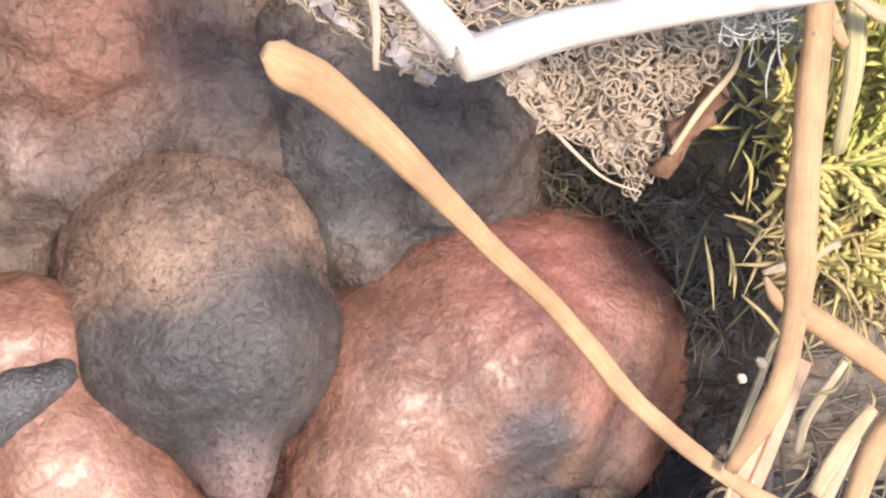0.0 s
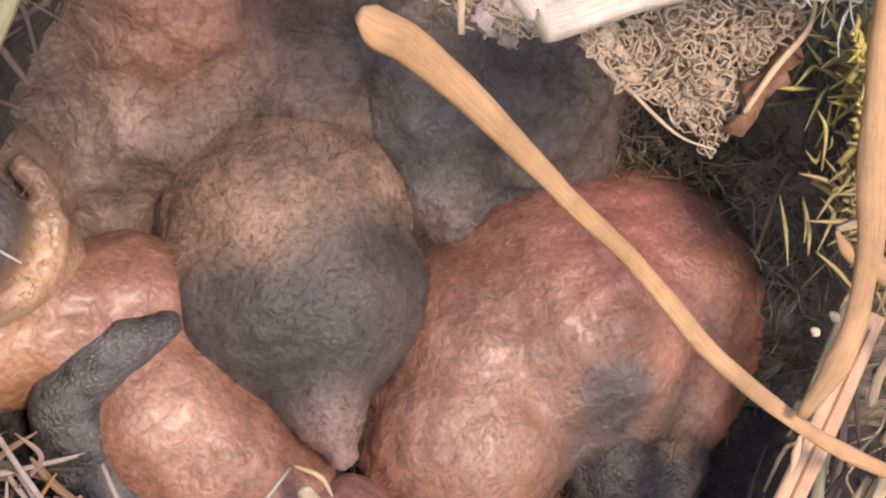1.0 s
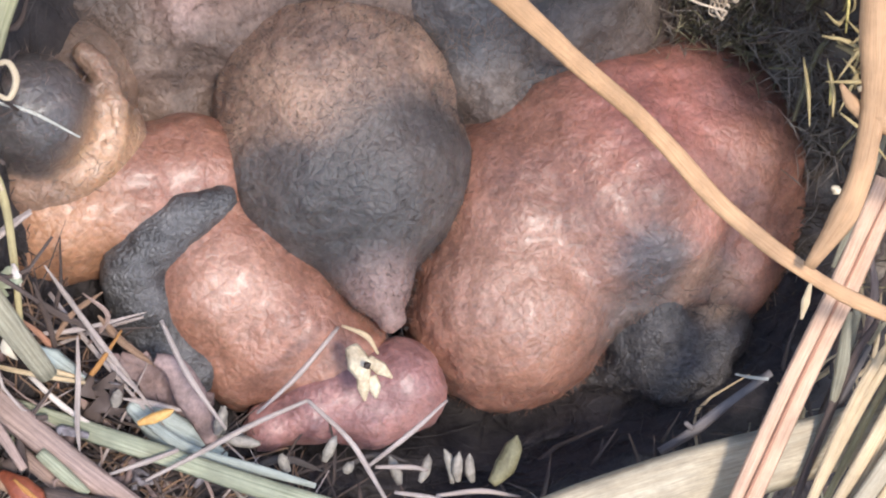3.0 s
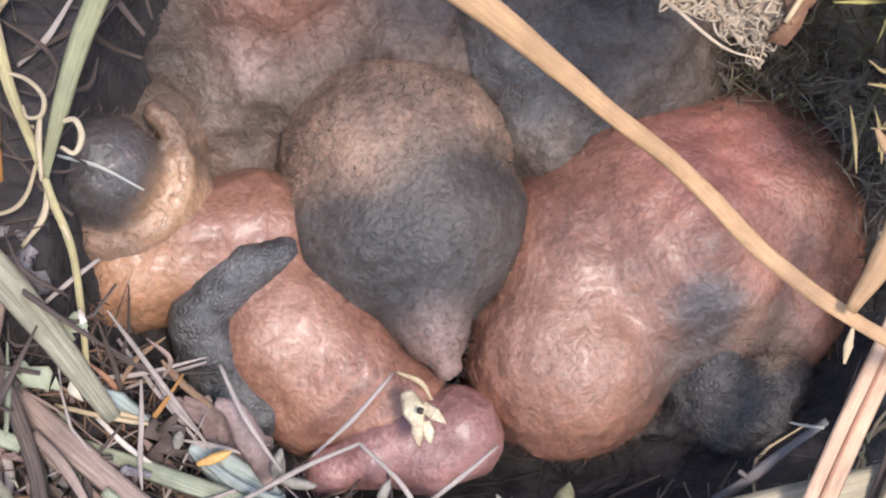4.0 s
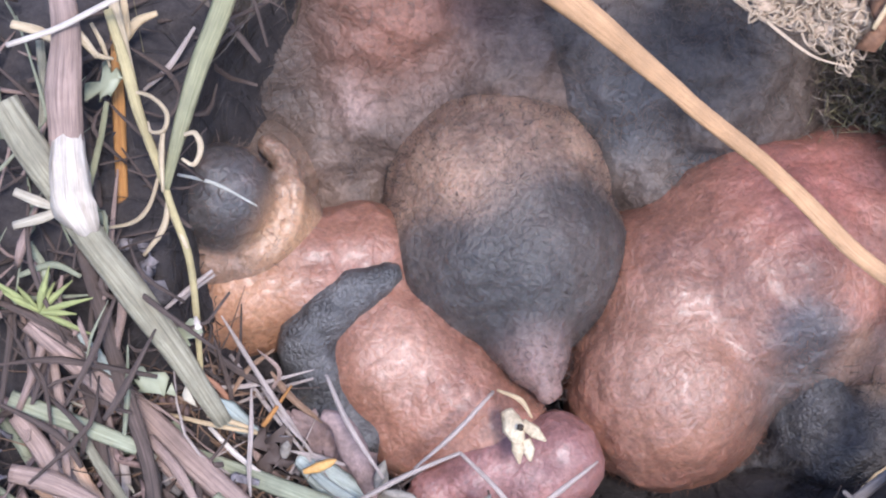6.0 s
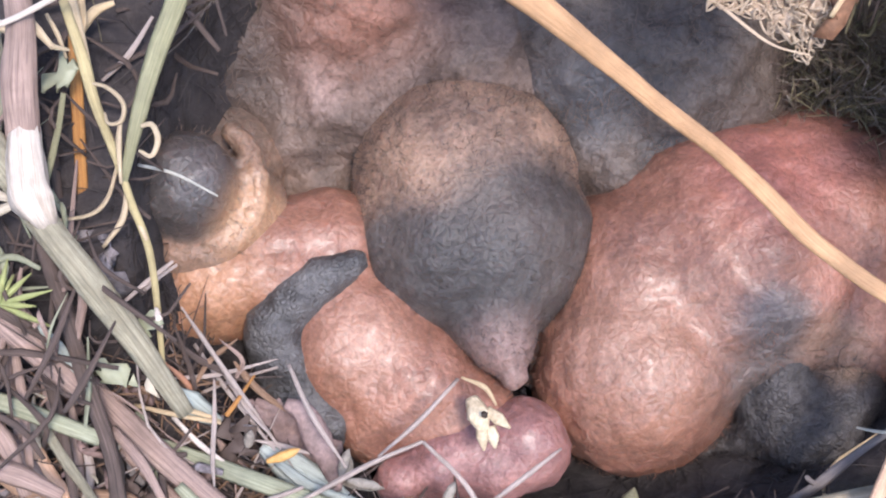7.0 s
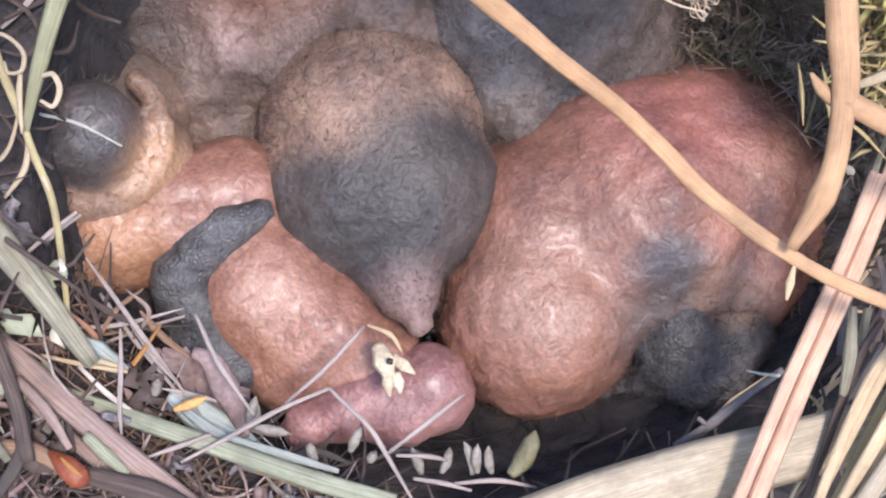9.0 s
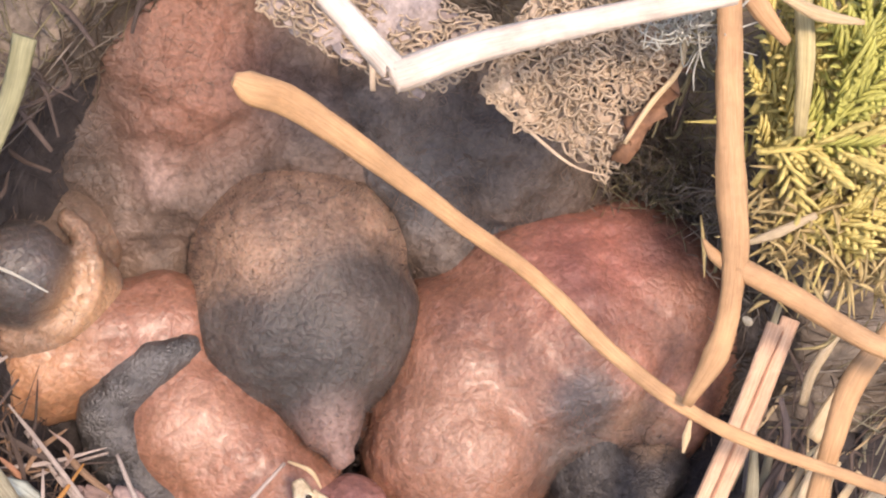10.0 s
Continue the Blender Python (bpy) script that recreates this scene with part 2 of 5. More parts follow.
def strand(name, pts, widths, material, label, category, group="", seed=None, **kw):
    ob = part(name, sweep(pts, widths, seed=len(bpy.data.objects) if seed is None else seed, **kw), material)
    return tagged(ob, label, category, group)


def blobs(name, balls, material, label, category="rounded form", voxel=0.034, smooth=10, lump=0.0, fuzz=0, fuzzmat=None, long=(0.04, 0.13), thick=0.0038):
    """A smooth plain form out of fused ellipsoids: (centre, radius or radii) in cm."""
    bm = bmesh.new()
    for c, r in balls:
        r = (r, r, r) if isinstance(r, (int, float)) else r
        mtx = Matrix.Translation(Vector(c) * CM) @ Matrix.Diagonal((r[0] * CM, r[1] * CM, r[2] * CM, 1))
        bmesh.ops.create_icosphere(bm, subdivisions=4, radius=1.0, matrix=mtx)
    ob = part(name, bm, material)
    rm = ob.modifiers.new("fuse", "REMESH")
    rm.mode, rm.voxel_size, rm.use_smooth_shade = "VOXEL", voxel * CM, True
    sm = ob.modifiers.new("soften", "SMOOTH")
    sm.iterations, sm.factor = int(smooth * 1.6), 0.7
    if lump:
        tex = bpy.data.textures.new(name, "CLOUDS")
        tex.noise_scale, tex.noise_depth = 0.0032, 3
        dm = ob.modifiers.new("wrinkle", "DISPLACE")
        dm.texture, dm.strength, dm.mid_level, dm.texture_coords = tex, lump * CM, 0.5, "LOCAL"
        fine = bpy.data.textures.new(name, "CLOUDS")
        fine.noise_scale, fine.noise_depth = 0.0011, 2
        dm = ob.modifiers.new("fold", "DISPLACE")
        dm.texture, dm.strength, dm.mid_level, dm.texture_coords = fine, 0.032 * CM, 0.5, "LOCAL"
    tagged(ob, label, category)
    if fuzz:
        rnd = random.Random(len(balls) * 7 + fuzz)
        balls3 = [(Vector(c), r) for c, r in balls]
        chunks = []
        while len(chunks) < fuzz:
            c, r = rnd.choices(balls3, [q[1] ** 2 for q in balls3])[0]
            d = Vector((rnd.gauss(0, 1), rnd.gauss(0, 1), rnd.gauss(0, 1))).normalized()
            p = c + d * r * 0.985
            if d.dot(VIEWUP) < -0.2 or any((p - c2).length < r2 * 0.96 for c2, r2 in balls3 if c2 is not c):
                continue
            t = Vector((rnd.gauss(0, 1), rnd.gauss(0, 1), rnd.gauss(0, 1))).normalized()
            L = rnd.uniform(*long)
            q = p + (d * rnd.uniform(0.15, 0.7) + t * 0.8).normalized() * L
            m = p.lerp(q, 0.5) + d * 0.02 + t.cross(d) * L * rnd.uniform(-0.3, 0.3)
            chunks.append(sweep([p, m, q], (thick, thick * 0.8, thick * 0.3), sides=3, n=2, close=False, flat=1.0, seed=len(chunks)))
        part("fuzz", merge(chunks), fuzzmat, ob)
    return ob


# ---- ground and nest cup ----
AXIS = Vector((0.1, -0.56, 0.82)).normalized()
RIGHT = Vector((1, 0, 0.0))
RIGHT = (RIGHT - AXIS * RIGHT.dot(AXIS)).normalized()
UPV = AXIS.cross(RIGHT).normalized()
CENTRE = Vector((0.08, 0.24, 0.98))


def cup_point(ang, s):
    """s 0..1 from the bottom to the rim, 1..2 over the outside."""
    s = max(s, 0.02)
    ca, sa = math.cos(ang), math.sin(ang)
    ru, rv = 2.35, 1.75
    if sa > 0:
        rv = 1.75 + 1.1 * sa ** 0.5
        ru = 2.35 + 0.35 * sa
    ru += 0.55 * max(0.0, ca)
    if s <= 1:
        k = math.sin(s * math.pi / 2) ** 0.8
        w = -1.5 + 2.2 * (1 - math.cos(s * math.pi / 2))
    else:
        k = 1 + (s - 1) * 2.4
        w = 0.7 - 0.5 * (s - 1) - 4.5 * max(0, s - 1.35) ** 1.3
    p = CENTRE + RIGHT * (ru * k * ca) + UPV * (rv * k * sa) + AXIS * w
    return p + AXIS * (0.16 * noise.fractal(p * 1.7, 0.6, 2.2, 4)) * min(1, s * 2)


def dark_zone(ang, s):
    """The darker felted floor, near wall and outside of the cup; the far wall above a wavy limit is moss."""
    # beyond the back-right arc, shade in the litter gaps is put into the colour
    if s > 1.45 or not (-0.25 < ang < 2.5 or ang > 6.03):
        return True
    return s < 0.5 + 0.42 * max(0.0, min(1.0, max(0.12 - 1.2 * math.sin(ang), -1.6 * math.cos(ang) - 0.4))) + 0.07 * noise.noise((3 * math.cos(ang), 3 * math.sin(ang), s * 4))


def cup_surface(ang, s):
    """The cup itself: mossy lumps on the wall, hollows under the litter."""
    p = cup_point(ang, s)
    if s > 0.5:
        p = p + AXIS * (0.1 * noise.fractal(p * 5, 0.7, 2.2, 4) * min(1, (s - 0.5) * 4))
    hollow = max(0.0, min(1.0, (s - 0.72) * 4)) * max(0.0, min(1.0, (ang - 3.1) * 4, (6.4 - ang) * 4))
    return p - AXIS * (0.6 if ang < 5.0 else 0.35) * hollow


rings, segs = 80, 180
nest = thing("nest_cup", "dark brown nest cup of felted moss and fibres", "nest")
for nm, zone, material, note in (("cup_floor", True, LINING, "darkened felt on floor, near wall and outside"), ("cup_wall", False, WALLFELT, "mossy brown wall")):
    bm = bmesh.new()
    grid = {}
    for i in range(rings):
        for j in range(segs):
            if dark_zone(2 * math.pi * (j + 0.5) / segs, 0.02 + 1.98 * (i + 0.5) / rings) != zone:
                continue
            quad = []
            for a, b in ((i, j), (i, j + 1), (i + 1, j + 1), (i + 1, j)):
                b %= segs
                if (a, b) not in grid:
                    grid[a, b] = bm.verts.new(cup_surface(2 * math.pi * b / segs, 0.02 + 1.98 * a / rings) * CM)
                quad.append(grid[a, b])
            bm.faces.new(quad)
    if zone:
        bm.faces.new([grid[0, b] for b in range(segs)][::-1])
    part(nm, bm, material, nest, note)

bm = bmesh.new()
bmesh.ops.create_grid(bm, x_segments=60, y_segments=60, size=1.0)
for v in bm.verts:
    r = v.co.length
    k = 0.12 + 60 * r ** 4
    v.co = Vector((v.co.x * k, v.co.y * k, -0.055 + 0.012 * noise.fractal(v.co * 5, 0.6, 2.0, 4)))
tagged(part("ground", bm, EARTH), "bare brown earth under the nest", "ground", kind="structure")

# fibres worked into the cup wall
rnd = random.Random(4)
chunks = {"floor": [], "brown": [], "olive": [], "grey": []}
for i in range(7200):
    a = rnd.uniform(0, 2 * math.pi)
    s = rnd.uniform(0.3, 1.45)
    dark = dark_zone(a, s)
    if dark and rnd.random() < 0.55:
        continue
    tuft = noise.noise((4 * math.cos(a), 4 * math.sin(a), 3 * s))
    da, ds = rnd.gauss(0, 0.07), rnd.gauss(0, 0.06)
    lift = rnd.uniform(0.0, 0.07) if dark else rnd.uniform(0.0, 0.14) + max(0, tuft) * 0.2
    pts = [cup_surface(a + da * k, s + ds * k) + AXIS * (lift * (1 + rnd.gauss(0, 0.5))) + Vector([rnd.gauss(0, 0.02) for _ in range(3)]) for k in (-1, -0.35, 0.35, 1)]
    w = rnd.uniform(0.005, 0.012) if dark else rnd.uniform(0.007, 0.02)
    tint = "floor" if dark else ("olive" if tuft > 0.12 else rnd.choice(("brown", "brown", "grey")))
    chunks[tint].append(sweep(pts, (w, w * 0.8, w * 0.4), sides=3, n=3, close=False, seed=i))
for tint, material, label in (("floor", FELTFIBRE, "dark fibres felted into the nest floor and near wall"), ("brown", FIBRE, "fine brown fibres and rootlets lining the nest"),
                              ("olive", LININGMOSS, "olive moss strands woven into the nest wall"), ("grey", GREYFIBRE, "grey-brown dry fibres in the nest wall")):
    tagged(part("lining_fibres", merge(chunks[tint]), material), label, "fibres", kind="stuff")

# ---- plain rounded forms that fill the cup ----
SKIN = dict(rough=0.45, scale=300, fine=2600, bump=0.5, spec=0.5, coat=0.14, sss=0.15, crease=1700.0)
DULL = dict(SKIN, rough=0.55, spec=0.4, coat=0.0, sss=0.0, bump=0.6)
PINK, PINKD, DARKG = (0.37, 0.172, 0.117), (0.2, 0.095, 0.068), (0.07, 0.062, 0.06)
SKIN_A = mat("brown_grey_surface", (0.38, 0.24, 0.17), (0.22, 0.14, 0.105), spots=[((-0.70, 0.08, 1.03), 0.62, 0.14, DARKG), ((0.18, 0.26, 1.14), 0.72, 0.16, DARKG), ((-0.26, 0.02, 1.16), 0.5, 0.16, DARKG), ((-0.02, -0.29, 0.72), 0.35, 0.2, (0.25, 0.16, 0.14))], **dict(SKIN, coat=0.0, spec=0.35, rough=0.5))
SKIN_B = mat("pink_surface", PINK, PINKD, third=(0.5, 0.25, 0.165), spots=[((1.79, 0.92, 1.24), 0.55, 0.35, (0.46, 0.185, 0.145)), ((2.01, 0.07, 0.75), 0.35, 0.25, (0.47, 0.2, 0.14)), ((0.77, -0.28, 0.94), 0.6, 0.4, (0.36, 0.2, 0.14)), ((1.67, -0.08, 0.94), 0.26, 0.12, (0.12, 0.1, 0.1)), ((1.88, -0.29, 0.45), 0.6, 0.25, (0.1, 0.085, 0.08)), ((2.08, -0.14, 0.70), 0.25, 0.15, (0.34, 0.2, 0.14))], **SKIN)
SKIN_C = mat("orange_pink_surface", (0.355, 0.172, 0.118), (0.22, 0.1, 0.07), third=(0.48, 0.265, 0.185), spots=[((-2.01, 0.13, 0.91), 0.5, 0.3, (0.46, 0.235, 0.13)), ((-0.96, -0.17, 0.83), 0.3, 0.2, (0.43, 0.24, 0.17))], **SKIN)
SKIN_D = mat("brown_surface", (0.33, 0.2, 0.14), (0.18, 0.115, 0.08), third=(0.46, 0.29, 0.19), spots=[((-2.04, 0.61, 1.49), 0.37, 0.04, (0.075, 0.07, 0.072)), ((-2.1, 1.45, 1.4), 0.6, 0.25, (0.13, 0.095, 0.077)), ((-1.63, 0.50, 1.30), 0.3, 0.16, (0.45, 0.26, 0.15))], **SKIN)
SKIN_E = mat("dark_brown_surface", (0.22, 0.15, 0.118), (0.11, 0.077, 0.062), spots=[((-1.28, 1.39, 1.57), 0.22, 0.12, (0.36, 0.25, 0.215)), ((-1.11, 1.79, 2.22), 0.75, 0.35, (0.28, 0.128, 0.09)), ((-0.70, 2.69, 1.14), 0.5, 0.3, (0.3, 0.13, 0.09)), ((-2.4, 1.8, 1.9), 1.15, 0.45, (0.08, 0.06, 0.052))], **DULL)
SKIN_F = mat("grey_surface", (0.165, 0.127, 0.107), (0.08, 0.063, 0.055), spots=[((0.53, 1.51, 1.37), 0.4, 0.2, (0.1, 0.1, 0.108)), ((1.14, 1.23, 1.04), 0.24, 0.12, (0.07, 0.07, 0.075)), ((1.3, 2.2, 2.1), 0.7, 0.4, (0.09, 0.075, 0.07))], **DULL)
SKIN_J = mat("dusky_surface", (0.1, 0.088, 0.086), (0.045, 0.04, 0.04), spots=[((2.18, -0.05, 0.42), 0.24, 0.1, (0.36, 0.23, 0.15))], rough=0.5, scale=600, fine=3000, bump=0.8, crease=2600.0)
SKIN_G = mat("pale_pink_surface", (0.36, 0.178, 0.158), (0.24, 0.115, 0.105), **SKIN)
SKIN_H = mat("slate_surface", (0.14, 0.132, 0.13), (0.05, 0.046, 0.046), rough=0.38, scale=600, fine=3000, bump=0.8, crease=2600.0)

blobs("rounded_form", [((-0.27, 1.10, 0.88), 0.79), ((-0.34, 0.82, 0.73), 0.74), ((-0.14, 0.77, 0.72), 0.74), ((-0.11, 0.21, 0.64), 0.34), ((0.01, -0.25, 0.56), 0.1), ((-0.05, -0.01, 0.60), 0.22)], SKIN_A,
      "plain brown form with a dark grey lower end", lump=0.07, fuzz=4500, fuzzmat=FUZZDARK, long=(0.02, 0.07), thick=0.003)
blobs("rounded_form", [((1.63, 0.83, 0.23), 1.12), ((2.17, 1.00, 0.41), 0.95), ((0.88, 0.07, 0.16), 0.72), ((1.09, 0.61, 0.26), 0.86), ((2.27, 0.36, 0.22), 0.6), ((2.62, 0.86, 0.24), 0.75), ((2.81, 0.98, 0.29), 0.72), ((2.70, 0.37, -0.10), 0.6), ((3.09, 0.81, 0.09), 0.66), ((2.96, 0.36, -0.20), 0.6), ((2.66, 0.01, -0.22), 0.45)], SKIN_B,
      "smooth pink plain form resting in the nest cup", lump=0.1, fuzz=4500, fuzzmat=FUZZPINK, long=(0.02, 0.07), thick=0.003)
blobs("rounded_form", [((-2.28, 0.38, 0.69), 0.4), ((-1.95, 0.46, 0.72), 0.46), ((-1.58, 0.54, 0.76), 0.46), ((-1.18, 0.66, 0.77), 0.42), ((-1.27, 0.44, 0.48), 0.5), ((-1.00, 0.14, 0.36), 0.56), ((-0.66, -0.12, 0.27), 0.48), ((-0.32, -0.28, 0.14), 0.4), ((-0.81, -0.24, 0.17), 0.4)], SKIN_C,
      "smooth orange-pink plain form resting on grass", lump=0.09, smooth=24)
blobs("rounded_form", [((0.09, -0.53, 0.19), 0.32), ((-0.18, -0.55, 0.15), 0.32), ((-0.44, -0.65, 0.17), 0.24), ((-0.74, -0.73, 0.14), 0.18), ((-0.07, -0.72, 0.16), 0.22)], SKIN_G,
      "small pale pink plain form on the nest floor", lump=0.08, smooth=20)
blobs("rounded_form", [((-2.04, 0.61, 1.49), 0.33), ((-2.06, 0.69, 1.20), 0.36), ((-2.05, 0.66, 1.00), 0.45), ((-1.80, 0.72, 1.05), 0.38), ((-2.31, 1.11, 1.05), 0.5), ((-1.91, 1.28, 0.95), 0.44),
                       ((-1.77, 1.02, 1.52), 0.085), ((-1.69, 0.94, 1.49), 0.085), ((-1.64, 0.84, 1.46), 0.085), ((-1.60, 0.73, 1.43), 0.085), ((-1.60, 0.65, 1.36), 0.085), ((-1.61, 0.56, 1.31), 0.085), ((-1.65, 0.48, 1.25), 0.085), ((-1.71, 0.40, 1.21), 0.085), ((-1.79, 0.36, 1.16), 0.085), ((-1.89, 0.33, 1.12), 0.085), ((-1.99, 0.32, 1.10), 0.085), ((-2.09, 0.32, 1.09), 0.085), ((-2.19, 0.35, 1.09), 0.085)], SKIN_D,
      "small brown plain form with a dark knob and curved fold", lump=0.05, smooth=7, fuzz=700, fuzzmat=FUZZ)
blobs("rounded_form", [((-0.81, 2.33, 0.77), 1.05), ((-1.50, 2.02, 0.84), 0.8), ((-1.31, 1.57, 0.41), 0.7), ((-2.38, 2.27, 1.04), 0.9), ((0.06, 2.45, 0.71), 0.95), ((-1.20, 2.53, 1.64), 1.0), ((-2.02, 2.34, 1.35), 0.95), ((-2.55, 2.42, 1.59), 0.95), ((-2.21, 2.92, 1.65), 0.9), ((-0.39, 2.80, 1.59), 0.85), ((-0.89, 3.82, 0.18), 1.0), ((-0.05, 3.81, 0.30), 0.85), ((-0.21, 2.00, 1.25), 0.72), ((-0.89, 1.86, 1.05), 0.68), ((-1.40, 1.72, 0.98), 0.55), ((0.36, 2.08, 1.18), 0.68), ((-1.32, 1.67, 1.61), 0.13), ((-1.30, 1.54, 1.53), 0.14), ((-1.28, 1.44, 1.42), 0.14), ((-1.27, 1.35, 1.27), 0.13)], SKIN_E,
      "dark brown plain form at the back of the nest", lump=0.16, smooth=14, fuzz=7000, fuzzmat=FUZZ, long=(0.06, 0.24), thick=0.004)
blobs("rounded_form", [((0.77, 1.70, 0.75), 0.62), ((1.26, 1.64, 0.57), 0.55), ((0.69, 2.37, 0.85), 0.9), ((1.51, 2.32, 0.66), 1.0), ((0.54, 2.15, 1.36), 0.8), ((1.24, 2.07, 1.15), 0.85), ((0.55, 1.62, 1.26), 0.30), ((1.16, 1.28, 0.95), 0.20), ((0.82, 1.28, 0.87), 0.30), ((1.71, 1.64, 1.01), 0.35)], SKIN_F,
      "dark grey plain form at the back of the nest", lump=0.16, fuzz=5000, fuzzmat=FUZZ, long=(0.06, 0.24), thick=0.004)
blobs("rounded_form", [((-1.03, 0.35, 0.98), 0.12), ((-1.21, 0.28, 0.92), 0.17), ((-1.39, 0.19, 0.84), 0.2), ((-1.54, 0.05, 0.71), 0.21), ((-1.48, -0.08, 0.55), 0.23), ((-1.39, 0.09, 0.59), 0.2), ((-1.36, -0.21, 0.37), 0.24), ((-1.22, -0.37, 0.28), 0.2), ((-1.45, -0.22, 0.24), 0.25)], SKIN_H,
      "narrow slate-grey plain ridge", lump=0.13, smooth=8, voxel=0.035)
blobs("rounded_form", [((1.82, -0.22, 0.18), 0.34), ((2.20, -0.19, 0.19), 0.33), ((1.76, 0.05, 0.65), 0.14), ((1.78, -0.06, 0.48), 0.21), ((2.04, -0.34, 0.06), 0.4), ((2.43, -0.29, -0.11), 0.4), ((1.67, -0.28, -0.43), 0.4), ((2.21, -0.25, -0.35), 0.4), ((1.89, -0.22, -0.10), 0.42), ((1.79, -0.28, -0.43), 0.4), ((2.51, -0.31, -0.30), 0.36), ((2.18, -0.10, 0.30), 0.2)], SKIN_J,
      "small dusky grey plain form on the nest floor", lump=0.16, fuzz=1500, fuzzmat=FUZZDARK, long=(0.05, 0.2), thick=0.005)

# ---- straws across the nest ----
strand("dry_straw", [(-0.575, -0.29, 4.05), (-0.50, -0.27, 3.98), (-0.31, -0.20, 3.82), (0.01, -0.24, 3.56), (0.49, -0.29, 3.12), (1.02, -0.40, 2.69), (1.41, -0.65, 2.41), (1.73, -0.91, 2.33), (2.13, -1.05, 2.15), (3.02, -1.25, 1.88), (3.62, -1.29, 1.69)],
       (0.06, 0.14, 0.16, 0.135, 0.1, 0.088, 0.1, 0.09, 0.08, 0.075, 0.07, 0.07), TAN, "long tan dry straw lying across the nest", "straw", flat=0.5, rough=0.2, sides=16)
fork = thing("forked_stem", "forked tan dry grass stem leaning on the straw", "stem")
part("stem", sweep([(1.85, 0.73, 4.30), (1.89, 0.45, 3.96), (1.93, -0.04, 3.44), (1.99, -0.47, 2.99), (1.94, -0.78, 2.66), (1.77, -0.99, 2.40)], (0.11, 0.13, 0.14, 0.16, 0.12, 0.15, 0.06), rough=0.25, sides=12, seed=3), TAN, fork)
part("branch", sweep([(1.99, -0.49, 2.97), (2.31, -0.61, 2.86), (2.72, -0.79, 2.71), (3.05, -0.93, 2.65)], (0.12, 0.13, 0.12, 0.1), rough=0.1, sides=10, seed=4), TAN, fork)
part("stub", sweep([(1.97, -0.48, 2.94), (1.88, -0.43, 2.99), (1.82, -0.38, 3.05)], (0.08, 0.07, 0.02), seed=5), TAN, fork)
strand("straw_husk", [(1.81, -1.03, 2.31), (1.79, -1.10, 2.25), (1.77, -1.17, 2.20)], (0.02, 0.05, 0.015), CREAM, "tiny pale straw husk beside the reed", "husk")
reed = thing("split_reed", "split pinkish cream reed with a brown seam", "reed")
for off, nm in ((-0.048, "half"), (0.048, "half")):
    side = Vector((0.92, 0.3, 0.2)) * off
    part(nm, sweep([Vector(p) + side for p in ((2.59, -0.27, 2.14), (2.35, -0.74, 1.73), (2.10, -1.17, 1.34), (1.81, -1.71, 0.88), (1.64, -2.00, 0.66))], (0.12, 0.125, 0.125, 0.13, 0.13), flat=0.28, rough=0.06, seed=int(off * 100) + 20), PINKREED, reed)
part("seam", sweep([(2.58, -0.33, 2.12), (2.34, -0.75, 1.75), (2.09, -1.19, 1.36), (1.80, -1.72, 0.91)], (0.012, 0.02, 0.024, 0.02), flat=0.5, rough=0.5), REDBROWN, reed, "red-brown seam")
strand("flat_grass", [(2.94, -1.21, 0.96), (2.34, -1.34, 0.87), (1.64, -1.47, 0.81), (0.95, -1.63, 0.74), (0.27, -1.82, 0.65)], (0.34, 0.37, 0.4, 0.4, 0.36), PALEBLADE, "broad pale cream dry grass blade", "grass blade", flat=0.18)
strand("bent_straw", [(-0.21, 0.29, 4.13), (0.00, 0.04, 4.04), (0.15, -0.12, 3.97), (0.18, -0.14, 3.96), (0.55, -0.01, 4.02), (1.14, 0.16, 4.06), (1.83, 0.29, 4.14)], (0.13, 0.13, 0.14, 0.16, 0.15, 0.13, 0.12), WHITE, "bleached white straw bent at a sharp angle", "straw", flat=0.6)
BUNDLE = [
    ([(2.19, -1.80, 0.80), (2.52, -1.21, 1.18), (2.80, -0.86, 1.40)], 0.1, CREAM), ([(2.30, -1.82, 0.86), (2.70, -1.29, 1.21), (3.00, -0.85, 1.48)], 0.13, CREAM),
    ([(2.38, -1.85, 0.91), (2.81, -1.40, 1.21), (3.31, -0.98, 1.49)], 0.18, PALEBLADE), ([(2.21, -1.66, 0.72), (2.54, -1.00, 1.21), (2.71, -0.78, 1.37)], 0.08, DARKBROWN),
    ([(2.80, -0.78, 1.63), (2.96, -0.60, 1.77), (3.16, -0.42, 1.92)], 0.17, CREAM), ([(2.85, -1.24, 1.20), (2.92, -1.02, 1.36), (2.98, -0.74, 1.56)], 0.09, TAN),
    ([(2.81, -1.74, 0.86), (2.99, -1.47, 1.06), (3.19, -1.20, 1.27)], 0.1, GREYSTEM), ([(3.00, -1.73, 0.82), (3.14, -1.57, 0.95), (3.33, -1.38, 1.16)], 0.09, PINKSTEM),
    ([(2.71, -0.62, 1.24), (2.63, -0.88, 1.06), (2.58, -1.08, 0.91)], 0.09, GREYSTEM), ([(2.61, -1.81, 0.78), (3.08, -1.37, 1.08), (3.52, -1.03, 1.30)], 0.1, CREAM),
]
